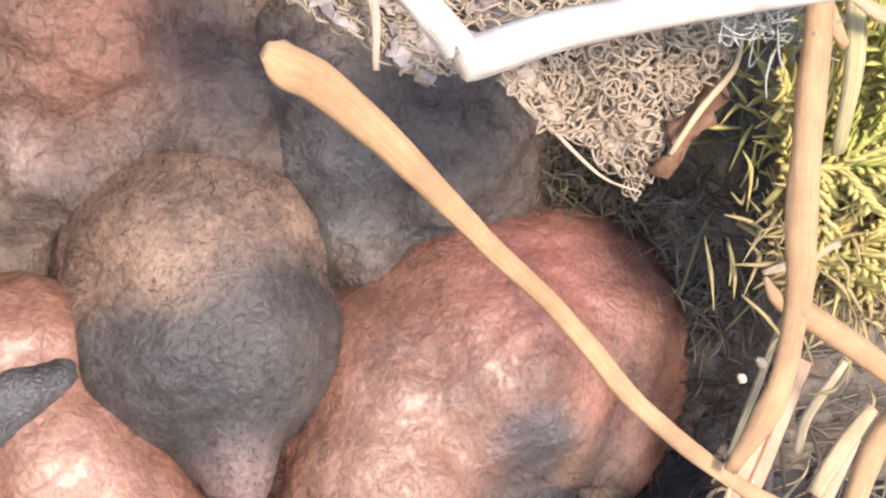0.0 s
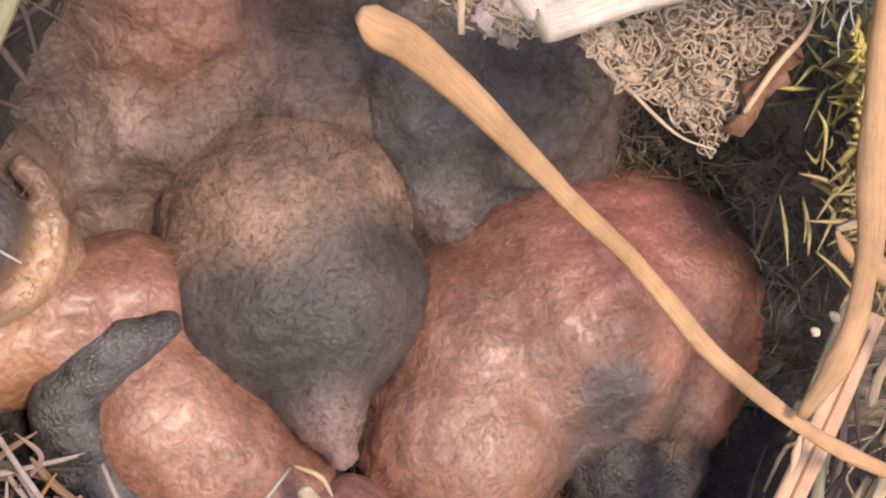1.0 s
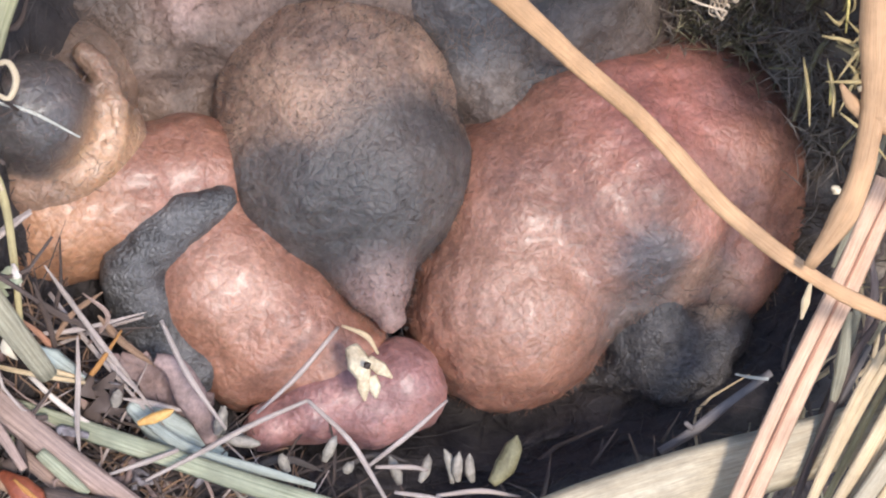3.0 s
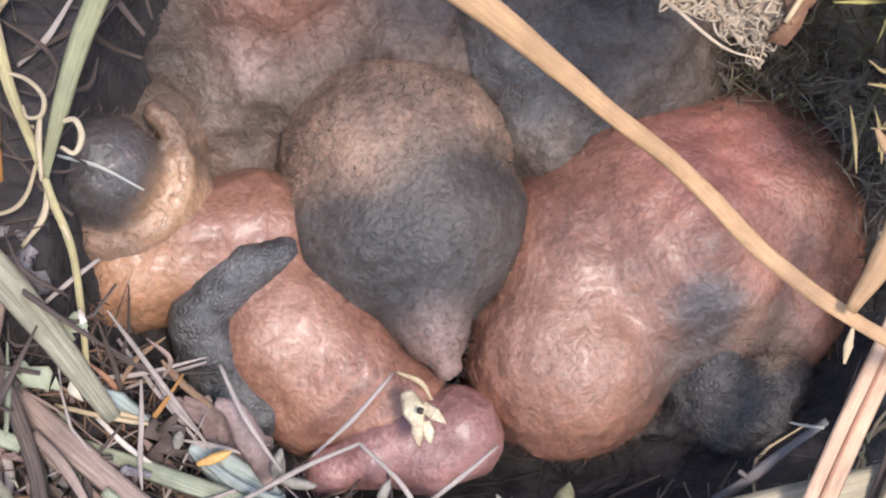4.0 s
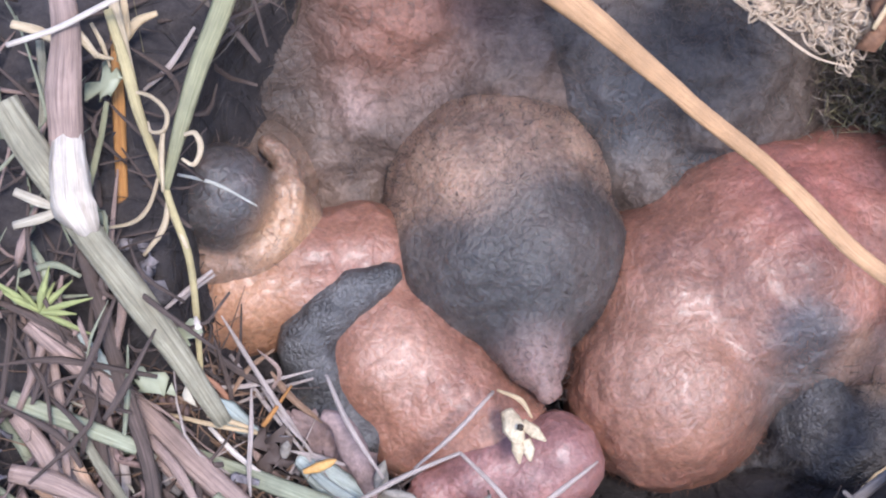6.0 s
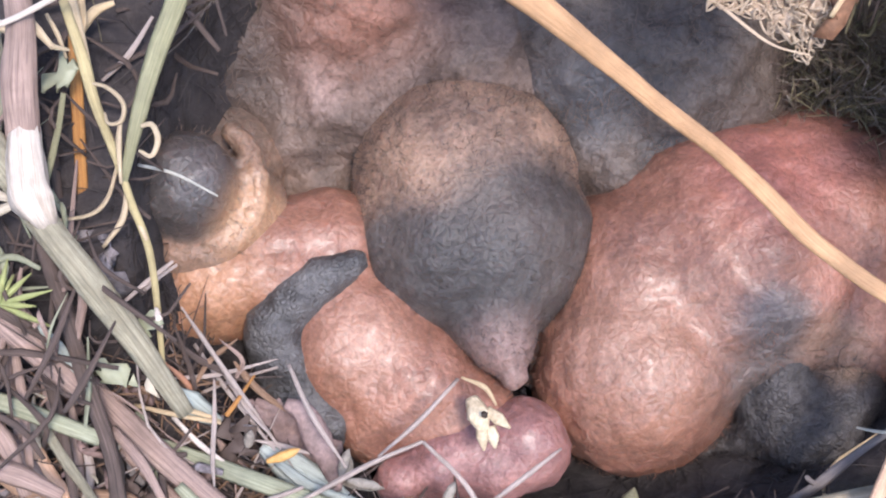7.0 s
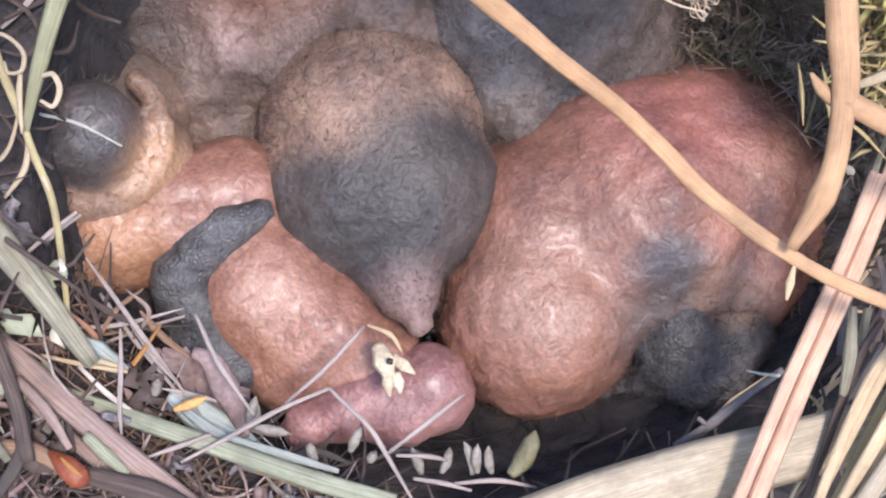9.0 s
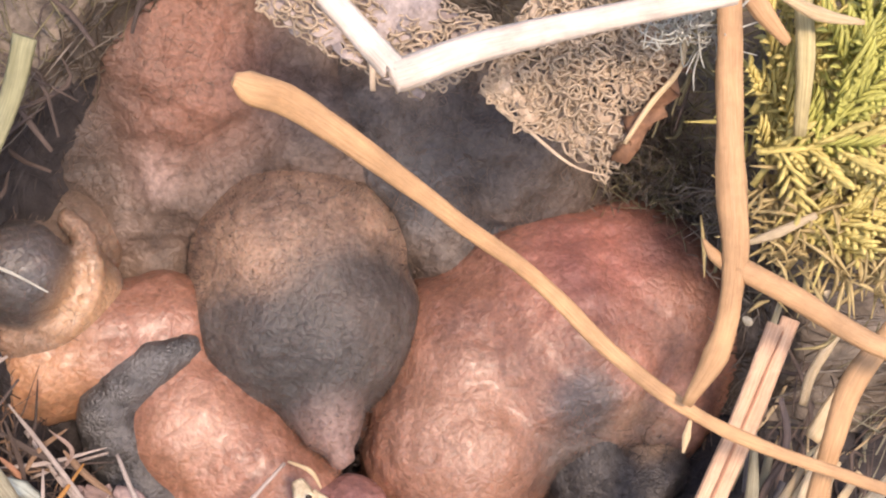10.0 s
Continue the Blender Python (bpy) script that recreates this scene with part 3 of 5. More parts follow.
BUNDLE = [(pts, w * 0.7, m) for pts, w, m in BUNDLE] + [
    ([(2.27, -1.66, 0.88), (2.59, -1.20, 1.18), (2.85, -0.88, 1.40)], 0.06, CREAM),
    ([(2.36, -1.69, 0.78), (2.74, -1.13, 1.15), (3.01, -0.81, 1.37)], 0.05, YELLOW),
    ([(2.46, -1.72, 0.93), (2.77, -1.32, 1.19), (3.13, -0.92, 1.46)], 0.07, CREAM),
    ([(2.59, -1.68, 0.82), (2.95, -1.27, 1.12), (3.22, -1.01, 1.33)], 0.06, GREYSTEM),
    ([(2.66, -1.70, 0.93), (2.91, -1.44, 1.09), (3.20, -1.20, 1.26)], 0.07, CREAM),
    ([(2.75, -1.06, 1.37), (2.91, -0.79, 1.58), (3.09, -0.53, 1.79)], 0.09, YELLOWPALE),
    ([(2.49, -1.30, 0.73), (2.63, -1.03, 0.96), (2.77, -0.81, 1.15)], 0.06, GREYTWIG),
    ([(2.87, -1.67, 0.86), (3.01, -1.49, 0.99), (3.22, -1.26, 1.16)], 0.07, YELLOWPALE),
    ([(2.59, -0.78, 0.95), (2.62, -0.57, 1.15), (2.64, -0.42, 1.31)], 0.06, GREYTWIG),
    ([(2.77, -0.82, 1.02), (2.83, -0.55, 1.26), (2.77, -0.38, 1.45)], 0.05, PINKSTEM),
    ([(2.96, -1.65, 0.80), (3.12, -1.50, 0.88), (3.35, -1.33, 0.97)], 0.05, DARKBROWN),
    ([(2.83, -0.52, 1.59), (2.91, -0.34, 1.70), (3.09, -0.14, 1.94)], 0.07, YELLOWPALE),
]
for pts, w, m in BUNDLE:
    strand("dry_straw", pts, (w * 0.9, w, w, w * 0.7), m, "pale dry straw in a bundle on the rim", "straw", "straws on the nest rim", flat=0.4, rough=0.1)


# ---- leaf skeletons ----
def lattice(corners, nx, ny, r, seed, sag=0.08, drop=0.12):
    rnd = random.Random(seed)
    a, b, c, d = [Vector(q) for q in corners]
    pts = {}
    for i in range(nx + 1):
        for j in range(ny + 1):
            u, v = (i + rnd.uniform(-0.38, 0.38)) / nx, (j + rnd.uniform(-0.38, 0.38)) / ny
            p = a.lerp(b, u).lerp(d.lerp(c, u), v)
            pts[i, j] = p + AXIS * (sag * noise.fractal(p * 2.2, 0.6, 2, 3) + rnd.uniform(-0.03, 0.03)) + UPV * 0.1 * noise.noise(p * 3)
    chunks = []
    for (i, j), p in pts.items():
        for k in ((i + 1, j), (i, j + 1), (i + 1, j + 1)):
            if k in pts and rnd.random() > drop + (0.35 if k == (i + 1, j + 1) else 0) and ((i + j) % 2 or k[1] == j or rnd.random() < 0.5):
                q = pts[k]
                m = p.lerp(q, 0.5) + Vector([rnd.uniform(-0.03, 0.03) for _ in range(3)])
                w = r * rnd.uniform(0.6, 1.3)
                chunks.append(sweep([p, m, q], (w, w * 0.85, w), sides=4, n=2, flat=0.8, close=False, seed=rnd.randrange(999)))
    return merge(chunks)


def vein_loops(corners, nx, ny, r, seed, sag=0.08):
    """Closed wiry loops round the cells of a decayed leaf, some drawn out into long wavy veins."""
    rnd = random.Random(seed)
    a, b, c, d = [Vector(q) for q in corners]
    du, dv = (b - a) / nx, (d - a) / ny
    chunks = []
    for i in range(nx):
        for j in range(ny):
            u, v = (i + 0.5 + 0.5 * (j % 2) + rnd.uniform(-0.3, 0.3)) / nx, (j + 0.5 + rnd.uniform(-0.3, 0.3)) / ny
            m = a.lerp(b, u).lerp(d.lerp(c, u), v)
            m = m + AXIS * (sag * noise.fractal(m * 2.2, 0.6, 2, 3) + rnd.uniform(-0.05, 0.05))
            n = rnd.randint(5, 7)
            turn, size, stretch = rnd.uniform(0, 6.28), rnd.uniform(0.4, 0.72), rnd.uniform(0.7, 1.5)
            arc = 6.28 if rnd.random() < 0.6 else rnd.uniform(3.0, 5.5)
            ring = []
            for k in range(n + 1):
                th = turn + arc * k / n
                q = rnd.uniform(0.8, 1.2) if 0 < k < n else 1.0
                ring.append(m + du * (math.cos(th) * size * q) + dv * (math.sin(th) * size * stretch * q) + AXIS * rnd.uniform(-0.025, 0.025))
            w = r * rnd.uniform(0.6, 1.35)
            chunks.append(sweep(ring, (w, w * 0.8, w), sides=4, n=3, flat=0.8, close=False, rough=0.2, seed=rnd.randrange(999)))
    return merge(chunks)


def tissue(parent, corners, nx, ny, material, seed, holes, label):
    """The torn remains of the leaf blade between its veins."""
    rnd = random.Random(seed)
    a, b, c, d = [Vector(q) for q in corners]
    bm = bmesh.new()
    g = {}
    for i in range(nx + 1):
        for j in range(ny + 1):
            p = a.lerp(b, i / nx).lerp(d.lerp(c, i / nx), j / ny) + RIGHT * rnd.uniform(-0.02, 0.02) + UPV * rnd.uniform(-0.02, 0.02)
            g[i, j] = p - AXIS * 0.03 + AXIS * 0.08 * noise.fractal(p * 2.6, 0.7, 2, 4)
    made = {}
    for i in range(nx):
        for j in range(ny):
            edge = 0.25 if i in (0, nx - 1) or j in (0, ny - 1) else 0.0
            if noise.noise(g[i, j] * 7 + Vector((seed, 0, 0))) + edge > holes:
                continue
            ks = ((i, j), (i + 1, j), (i + 1, j + 1), (i, j + 1))
            for k in ks:
                if k not in made:
                    made[k] = bm.verts.new(g[k] * CM)
            bm.faces.new([made[k] for k in ks])
    ob = part("tissue", bm, material, parent, label)
    so = ob.modifiers.new("thickness", "SOLIDIFY")
    so.thickness = 0.012 * CM


LEAF_A = [(0.71, 0.54, 3.20), (1.41, 0.14, 2.96), (1.84, 0.67, 3.54), (1.05, 1.01, 3.62)]
net = thing("leaf_skeleton", "beige skeleton of a decayed leaf, veins only", "dead leaf")
part("vein_mesh", vein_loops(LEAF_A, 12, 14, 0.014, 1), NETM, net)
part("vein_mesh", lattice(LEAF_A, 22, 20, 0.015, 5), NETM, net)
tissue(net, LEAF_A, 30, 28, TISSUE, 3, 0.27, "torn brown leaf tissue")
part("edge_vein", sweep([LEAF_A[0], Vector(LEAF_A[0]).lerp(Vector(LEAF_A[1]), 0.3) - UPV * 0.03, Vector(LEAF_A[0]).lerp(Vector(LEAF_A[1]), 0.7) - UPV * 0.07, LEAF_A[1]], (0.012, 0.02, 0.016, 0.01), rough=0.5, seed=8), NETM, net)
LEAF_B = [(-0.52, 0.93, 3.44), (0.37, 0.43, 3.24), (0.86, 0.71, 3.48), (-0.18, 1.36, 3.57)]
net = thing("leaf_skeleton", "torn beige skeleton of a decayed leaf", "dead leaf")
part("vein_mesh", vein_loops(LEAF_B, 12, 10, 0.013, 7), NETM, net)
part("vein_mesh", lattice(LEAF_B, 22, 14, 0.014, 6), NETM, net)
part("midrib", sweep([(-0.19, 0.93, 3.49), (0.08, 0.73, 3.44), (0.11, 0.45, 3.28)], (0.05, 0.05, 0.03), seed=2), NETM, net)
tissue(net, LEAF_B, 32, 18, TISSUEGREY, 9, 0.3, "grey papery leaf tissue")

# ---- moss, leaves and roots on the rim ----
def sprig(base, tip, n, length, material, seed, label):
    rnd = random.Random(seed)
    b, t = Vector(base), Vector(tip)
    ob = thing("moss_sprig", label, "moss", "moss sprigs on the rim")
    bend = RIGHT * rnd.uniform(-0.1, 0.1) + AXIS * rnd.uniform(0, 0.15)
    line = [b, b.lerp(t, 0.5) + bend, t]
    part("stem", sweep(line, (0.05, 0.035, 0.015), sides=5, seed=seed), material, ob)
    chunks = []
    for i in range(n):
        u = 0.1 + 0.88 * (i + rnd.uniform(-0.4, 0.4)) / n
        p = b.lerp(t, u) + bend * (1 - (2 * u - 1) ** 2)
        d = (t - b).normalized()
        s = d.cross(AXIS).normalized() * (1 if i % 2 else -1)
        L = length * (1.15 - 0.7 * u) * rnd.uniform(0.45, 1.35)
        e = p + (s * rnd.uniform(0.4, 1.0) + d * rnd.uniform(0.3, 1.0) + AXIS * rnd.uniform(-0.4, 0.5)).normalized() * L
        m = p.lerp(e, 0.5) + d * 0.05
        chunks.append(sweep([p, m, e], (0.03, 0.04, 0.012), sides=4, n=3, seed=i, flat=0.5))
        for k in (0.2, 0.36, 0.52, 0.68, 0.84):
            q = p.lerp(e, k)
            for sg in (-1, 1):
                f = q + ((e - p).normalized() * 0.7 + d * sg * 0.6 + AXIS * rnd.uniform(-0.2, 0.3)) * L * rnd.uniform(0.25, 0.45)
                chunks.append(sweep([q, q.lerp(f, 0.6) + AXIS * 0.02, f], (0.026, 0.042, 0.012), sides=3, n=2, seed=i + k))
    part("foliage", merge(chunks), material, ob)
    return ob


SPRIGS = [((2.46, 0.47, 2.52), (2.88, 1.06, 3.31)), ((2.65, 0.47, 2.67), (3.16, 0.76, 3.25)), ((2.42, 0.75, 2.86), (2.61, 1.34, 3.50)), ((2.88, 0.64, 2.98), (3.22, 1.22, 3.62)), ((2.41, 0.50, 2.79), (3.14, 0.47, 2.88)),
          ((2.60, 0.23, 2.22), (3.24, 0.35, 2.55)), ((2.76, 1.06, 3.04), (3.39, 1.15, 3.34))]
for i, (a, b) in enumerate(SPRIGS):
    sprig(a, b, 22, 0.42, (MOSS, MOSSGREEN)[i in (1, 3, 6)], i, "yellow-green feathery moss sprig on the rim")

# rim clutter: leaves, wool and roots
def sheet(name, corners, nx, ny, material, label, category, crumple=0.08, thick=0.012, seed=1, ragged=0.12):
    """A crumpled leaf piece with ragged edges between four corners."""
    rnd = random.Random(seed)
    a, b, c, d = [Vector(q) for q in corners]
    bm = bmesh.new()
    g = {}
    for i in range(nx + 1):
        for j in range(ny + 1):
            u, v = i / nx, j / ny
            p = a.lerp(b, u).lerp(d.lerp(c, u), v)
            edge = 1 if i in (0, nx) or j in (0, ny) else 0.25
            p = p + (RIGHT * rnd.uniform(-1, 1) + UPV * rnd.uniform(-1, 1)) * ragged * edge * 0.5
            p = p + AXIS * crumple * noise.fractal(p * 3 + Vector((seed, 0, 0)), 0.7, 2, 3) * 1.5
            g[i, j] = bm.verts.new(p * CM)
    for i in range(nx):
        for j in range(ny):
            bm.faces.new((g[i, j], g[i + 1, j], g[i + 1, j + 1], g[i, j + 1]))
    ob = part(name, bm, material)
    so = ob.modifiers.new("thickness", "SOLIDIFY")
    so.thickness = thick * CM
    return tagged(ob, label, category)


sheet("brown_leaf", [(1.44, 0.19, 3.03), (1.60, 0.29, 3.14), (1.87, 0.58, 3.41), (1.70, 0.68, 3.40)], 5, 9, BROWNLEAF, "curled dark brown leaf strip", "dead leaf", seed=3)
strand("leaf_rib", [(1.47, 0.19, 3.17), (1.61, 0.35, 3.31), (1.78, 0.51, 3.44), (1.79, 0.63, 3.57)], (0.025, 0.035, 0.03, 0.02), CREAM, "thin pale curved leaf rib", "leaf rib")
sheet("brown_leaf", [(2.73, 1.26, 2.47), (2.85, 1.24, 2.58), (2.94, 1.01, 2.51), (2.84, 1.12, 2.42)], 6, 6, BROWNLEAF2, "small crumbled reddish-brown leaf", "dead leaf", seed=5, ragged=0.2)
sheet("brown_leaf", [(2.81, 0.97, 2.29), (2.96, 1.05, 2.48), (3.00, 0.69, 2.30), (2.95, 0.71, 2.16)], 6, 8, BROWNLEAF2, "torn reddish-brown leaf on the rim", "dead leaf", seed=6, ragged=0.25)
sheet("brown_leaf", [(3.08, 0.68, 2.65), (3.42, 0.73, 2.75), (3.43, 0.49, 2.56), (3.15, 0.48, 2.51)], 6, 6, BROWNLEAF2, "torn reddish-brown leaf under the moss", "dead leaf", seed=7, ragged=0.25)
sheet("brown_leaf", [(3.51, 1.01, 1.98), (3.90, 0.91, 2.08), (3.92, 0.52, 1.79), (3.59, 0.64, 1.73)], 8, 8, BROWNLEAF2, "crumpled pale brown leaf on the rim", "dead leaf", seed=8, ragged=0.25)
for k, (a, b, c) in enumerate([((2.92, 1.07, 1.75), (3.07, 1.00, 1.76), (3.10, 1.02, 1.79)), ((3.13, 1.00, 1.79), (3.15, 0.90, 1.73), (3.19, 0.82, 1.69))]):
    strand("white_fibre", [a, b, c], (0.025, 0.03, 0.02), WOOL, "thin curled white fibre on the lining", "fibre")

rnd = random.Random(21)
chunks = []
wa, wb = Vector((1.52, 0.63, 3.91)), Vector((1.91, 0.56, 3.98))
down = (Vector((1.55, 0.38, 3.59)) - wa)
for i in range(150):
    p = wa.lerp(wb, rnd.random()) + down * rnd.uniform(0, 0.75)
    q = p + RIGHT * rnd.gauss(0, 0.12) + UPV * rnd.gauss(0, 0.12) + AXIS * rnd.uniform(-0.05, 0.12)
    m = p.lerp(q, 0.5) + Vector([rnd.gauss(0, 0.04) for _ in range(3)])
    chunks.append(sweep([p, m, q], (0.012, 0.014, 0.006), sides=3, n=4, close=False, seed=i))
tagged(part("wool_tuft", merge(chunks), WOOL), "pale grey-white tuft of plant wool", "wool", kind="stuff")


def clump(name, centre, radius, count, material, label, category, seed, thin=0.62, long=1.5):
    """A tangle of short leafy shoots, as of moss seen close."""
    rnd = random.Random(seed)
    c = Vector(centre)
    chunks = []
    for i in range(count):
        p = c + RIGHT * rnd.gauss(0, radius * 0.5) + UPV * rnd.gauss(0, radius * 0.5) + AXIS * rnd.uniform(-0.2, 0.1)
        d = (RIGHT * rnd.gauss(0, 1) + UPV * rnd.gauss(0, 1) + AXIS * rnd.uniform(0, 1)).normalized()
        L = rnd.uniform(0.12, 0.3) * long
        q = p + d * L
        m = p.lerp(q, 0.5) + AXIS * rnd.uniform(0, 0.05) * long + UPV * rnd.gauss(0, 0.06) * (long - 1)
        chunks.append(sweep([p, m, q], (0.02 * thin, 0.05 * thin, 0.01 * thin), sides=4, n=3, flat=0.5, seed=i))
    return tagged(part(name, merge(chunks), material), label, category)


clump("moss_clump", (2.84, 0.32, 2.33), 0.45, 130, MOSSPALE, "pale straw-yellow moss clump on the rim", "moss", 1)
clump("moss_clump", (3.22, 0.18, 2.28), 0.4, 90, MOSSPALE, "pale faded moss clump beside straws", "moss", 2)
clump("moss_clump", (2.85, 0.93, 2.69), 0.5, 120, MOSS, "bright yellow-green moss clump", "moss", 3)
clump("moss_clump", (3.29, 1.15, 3.07), 0.45, 110, MOSSGREEN, "bright green moss clump on the rim", "moss", 4)
for k, (c, r) in enumerate((((2.95, 0.5, 2.45), 0.36), ((3.1, 0.75, 2.6), 0.42), ((3.3, 0.9, 2.75), 0.45), ((2.95, 0.95, 2.75), 0.3), ((3.4, 0.55, 2.45), 0.42))):
    clump("moss_clump", c, r, 150, (MOSSPALE, MOSS)[k % 2], "matted pale yellow moss under the sprigs", "moss", 11 + k, thin=0.8)
clump("moss_clump", (2.96, 1.74, 1.73), 0.35, 70, LININGMOSS, "dull olive-brown moss in the nest wall", "moss", 5, thin=0.4, long=2.2)
clump("moss_clump", (2.99, 1.36, 1.20), 0.35, 70, LININGMOSS, "dark brown moss in the nest wall", "moss", 6, thin=0.4, long=2.2)
clump("moss_clump", (2.53, 1.95, 1.26), 0.4, 90, LININGMOSS, "dark mossy tangle in the nest wall", "moss", 8, thin=0.4, long=2.2)
for k, (c, m) in enumerate((((2.75, 1.09, 1.77), GREYFIBRE),
                             ((2.54, 1.40, 1.67), LININGMOSS),
                             ((2.32, 1.63, 1.72), FIBRE),
                             ((2.25, 1.64, 1.30), GREYFIBRE),
                             ((2.39, 1.54, 1.44), LININGMOSS),
                             ((2.66, 1.16, 1.21), FIBRE),
                             ((2.45, 1.49, 1.54), GREYFIBRE),
                                                          ((2.41, 1.52, 1.97), FIBRE),
                             ((2.95, 0.68, 1.45), GREYFIBRE))):
    clump("moss_clump", Vector(c) - AXIS * 0.1, 0.36, 240, m, "dull brown moss tuft matted into the nest wall", "moss", 30 + k, thin=0.22, long=0.95)
strand("dry_straw", [(3.09, -0.52, 2.48), (2.86, -0.75, 2.19), (2.77, -0.97, 1.94), (2.70, -1.22, 1.60)], (0.12, 0.16, 0.14, 0.12), TAN, "curved tan straw on the rim", "straw", rough=0.1)
strand("dry_straw", [(2.13, 0.93, 3.73), (2.25, 0.77, 3.63), (2.41, 0.66, 3.50)], (0.13, 0.13, 0.06), TAN, "broken tan straw under the moss", "straw", rough=0.1)
strand("dry_straw", [(2.55, 1.05, 3.64), (2.57, 0.70, 3.37), (2.58, 0.42, 3.01)], (0.12, 0.12, 0.08), YELLOW, "yellowish straw among moss", "straw", rough=0.1)
strand("dry_straw", [(2.35, 0.84, 3.69), (2.56, 0.73, 3.65), (2.81, 0.68, 3.64)], (0.05, 0.09, 0.03), CREAM, "cream straw scrap on the rim", "straw")
strand("dry_straw", [(2.49, -0.76, 1.48), (2.49, -0.96, 1.28), (2.46, -1.16, 1.08)], (0.05, 0.09, 0.05), GREYSTEM, "grey weathered straw scrap on the rim", "straw", rough=0.2)
strand("dry_straw", [(2.77, 0.14, 1.99), (2.65, -0.16, 1.67), (2.54, -0.41, 1.39)], (0.03, 0.06, 0.03), GREYSTEM, "thin grey splinter beside the forked stem", "straw", rough=0.2)
strand("dry_straw", [(1.56, 1.26, 3.52), (1.63, 1.00, 3.32), (1.82, 0.84, 3.22)], (0.04, 0.05, 0.03), BROWNLEAF, "dark brown stalk behind the skeleton leaf", "stalk")

# ---- stems and grass on the near side of the nest ----
stem = thing("thick_dry_stem", "thick pale dry stem with a swollen joint", "stem")
part("upper_stem", sweep([(-2.69, 0.67, 3.14), (-2.64, 0.45, 2.96), (-2.67, 0.24, 2.71), (-2.67, 0.03, 2.47), (-2.67, -0.13, 2.34)], (0.12, 0.15, 0.19, 0.18, 0.2), rough=0.15, sides=10, flat=0.8, seed=1), PINKSTEM, stem)
part("lower_stem", sweep([(-2.69, -0.16, 2.31), (-2.52, -0.33, 2.11), (-2.35, -0.48, 1.92), (-2.13, -0.68, 1.63), (-1.90, -0.90, 1.26)], (0.17, 0.16, 0.17, 0.14, 0.1), rough=0.15, sides=10, flat=0.8, seed=2), GREYSTEM, stem)
part("side_stem", sweep([(-2.98, 0.17, 2.70), (-2.85, 0.02, 2.52), (-2.69, -0.14, 2.33)], (0.17, 0.19, 0.17), rough=0.15, sides=10, seed=3), GREYSTEM, stem)
part("joint", sweep([(-2.66, 0.20, 2.57), (-2.64, 0.03, 2.51), (-2.63, -0.09, 2.43), (-2.62, -0.20, 2.34), (-2.58, -0.27, 2.25), (-2.54, -0.30, 2.12)], (0.1, 0.17, 0.2, 0.2, 0.21, 0.14, 0.05), rough=0.5, sides=14, flat=0.85, n=8, seed=6), BLEACHED, stem, "bleached swollen joint")
strand("green_grass", [(-1.71, 0.73, 3.36), (-1.81, 0.55, 3.07), (-1.94, 0.35, 2.84), (-2.06, 0.13, 2.58), (-2.17, -0.08, 2.27)], (0.13, 0.12, 0.11, 0.09, 0.04), GREEN, "upright dull green grass blade", "grass", flat=0.35, rough=0.08)
strand("dry_straw", [(-2.50, 0.80, 2.67), (-2.48, 0.49, 2.41), (-2.48, 0.24, 2.13), (-2.48, 0.04, 1.90)], (0.05, 0.075, 0.07, 0.06), ORANGE, "upright orange-brown straw among the tendrils", "straw")
sheet("small_leaf", [(-2.60, 0.35, 2.55), (-2.43, 0.33, 2.60), (-2.35, 0.42, 2.68), (-2.52, 0.49, 2.67)], 5, 4, PALEGREEN, "small pale crumpled green leaf", "leaf", seed=9, ragged=0.1, crumple=0.05)
strand("wiry_grass", [(-2.46, 0.64, 2.93), (-2.36, 0.40, 2.73), (-2.30, 0.22, 2.58), (-2.20, 0.02, 2.35), (-2.13, -0.15, 2.21), (-2.06, -0.29, 1.97), (-2.04, -0.48, 1.67), (-2.03, -0.74, 1.33)], (0.05, 0.07, 0.055, 0.04, 0.045, 0.04, 0.03), YELLOW, "long thin yellowish stem", "grass")
strand("seed_husk", [(-2.04, -0.50, 1.72), (-2.02, -0.56, 1.71), (-2.01, -0.59, 1.65)], (0.02, 0.05, 0.015), WHITE, "tiny white seed husk on a stem", "husk")
TENDRILS = [
    ([(-2.36, 0.31, 2.65), (-2.23, 0.26, 2.66), (-2.14, 0.18, 2.62), (-2.15, 0.11, 2.56), (-2.22, 0.11, 2.54), (-2.25, 0.18, 2.55)], 0.035),
    ([(-2.16, 0.11, 2.54), (-2.17, 0.03, 2.47), (-2.17, -0.11, 2.31)], 0.045),
    ([(-2.04, 0.07, 2.56), (-1.98, 0.06, 2.58), (-1.95, 0.00, 2.53), (-1.99, -0.05, 2.46), (-2.06, -0.01, 2.46)], 0.045),
    ([(-2.20, -0.00, 2.33), (-2.27, -0.10, 2.18), (-2.38, -0.13, 2.08), (-2.58, -0.12, 2.02)], 0.035),
    ([(-2.15, -0.11, 2.25), (-2.19, -0.19, 2.11), (-2.31, -0.27, 1.97)], 0.05),
    ([(-2.17, -0.05, 2.30), (-2.13, -0.16, 2.17), (-2.06, -0.28, 2.04)], 0.05),
    ([(-2.58, 0.48, 2.86), (-2.51, 0.42, 2.81), (-2.43, 0.44, 2.76)], 0.04),
    ([(-2.55, 0.59, 2.88), (-2.49, 0.50, 2.81), (-2.46, 0.44, 2.70)], 0.035),
]
for pts, w in TENDRILS:
    strand("curled_tendril", pts, (w * 0.55, w * 0.8, w * 0.4), YELLOWPALE, "thin curled pale yellow tendril", "tendril", "curled tendrils", sides=6)
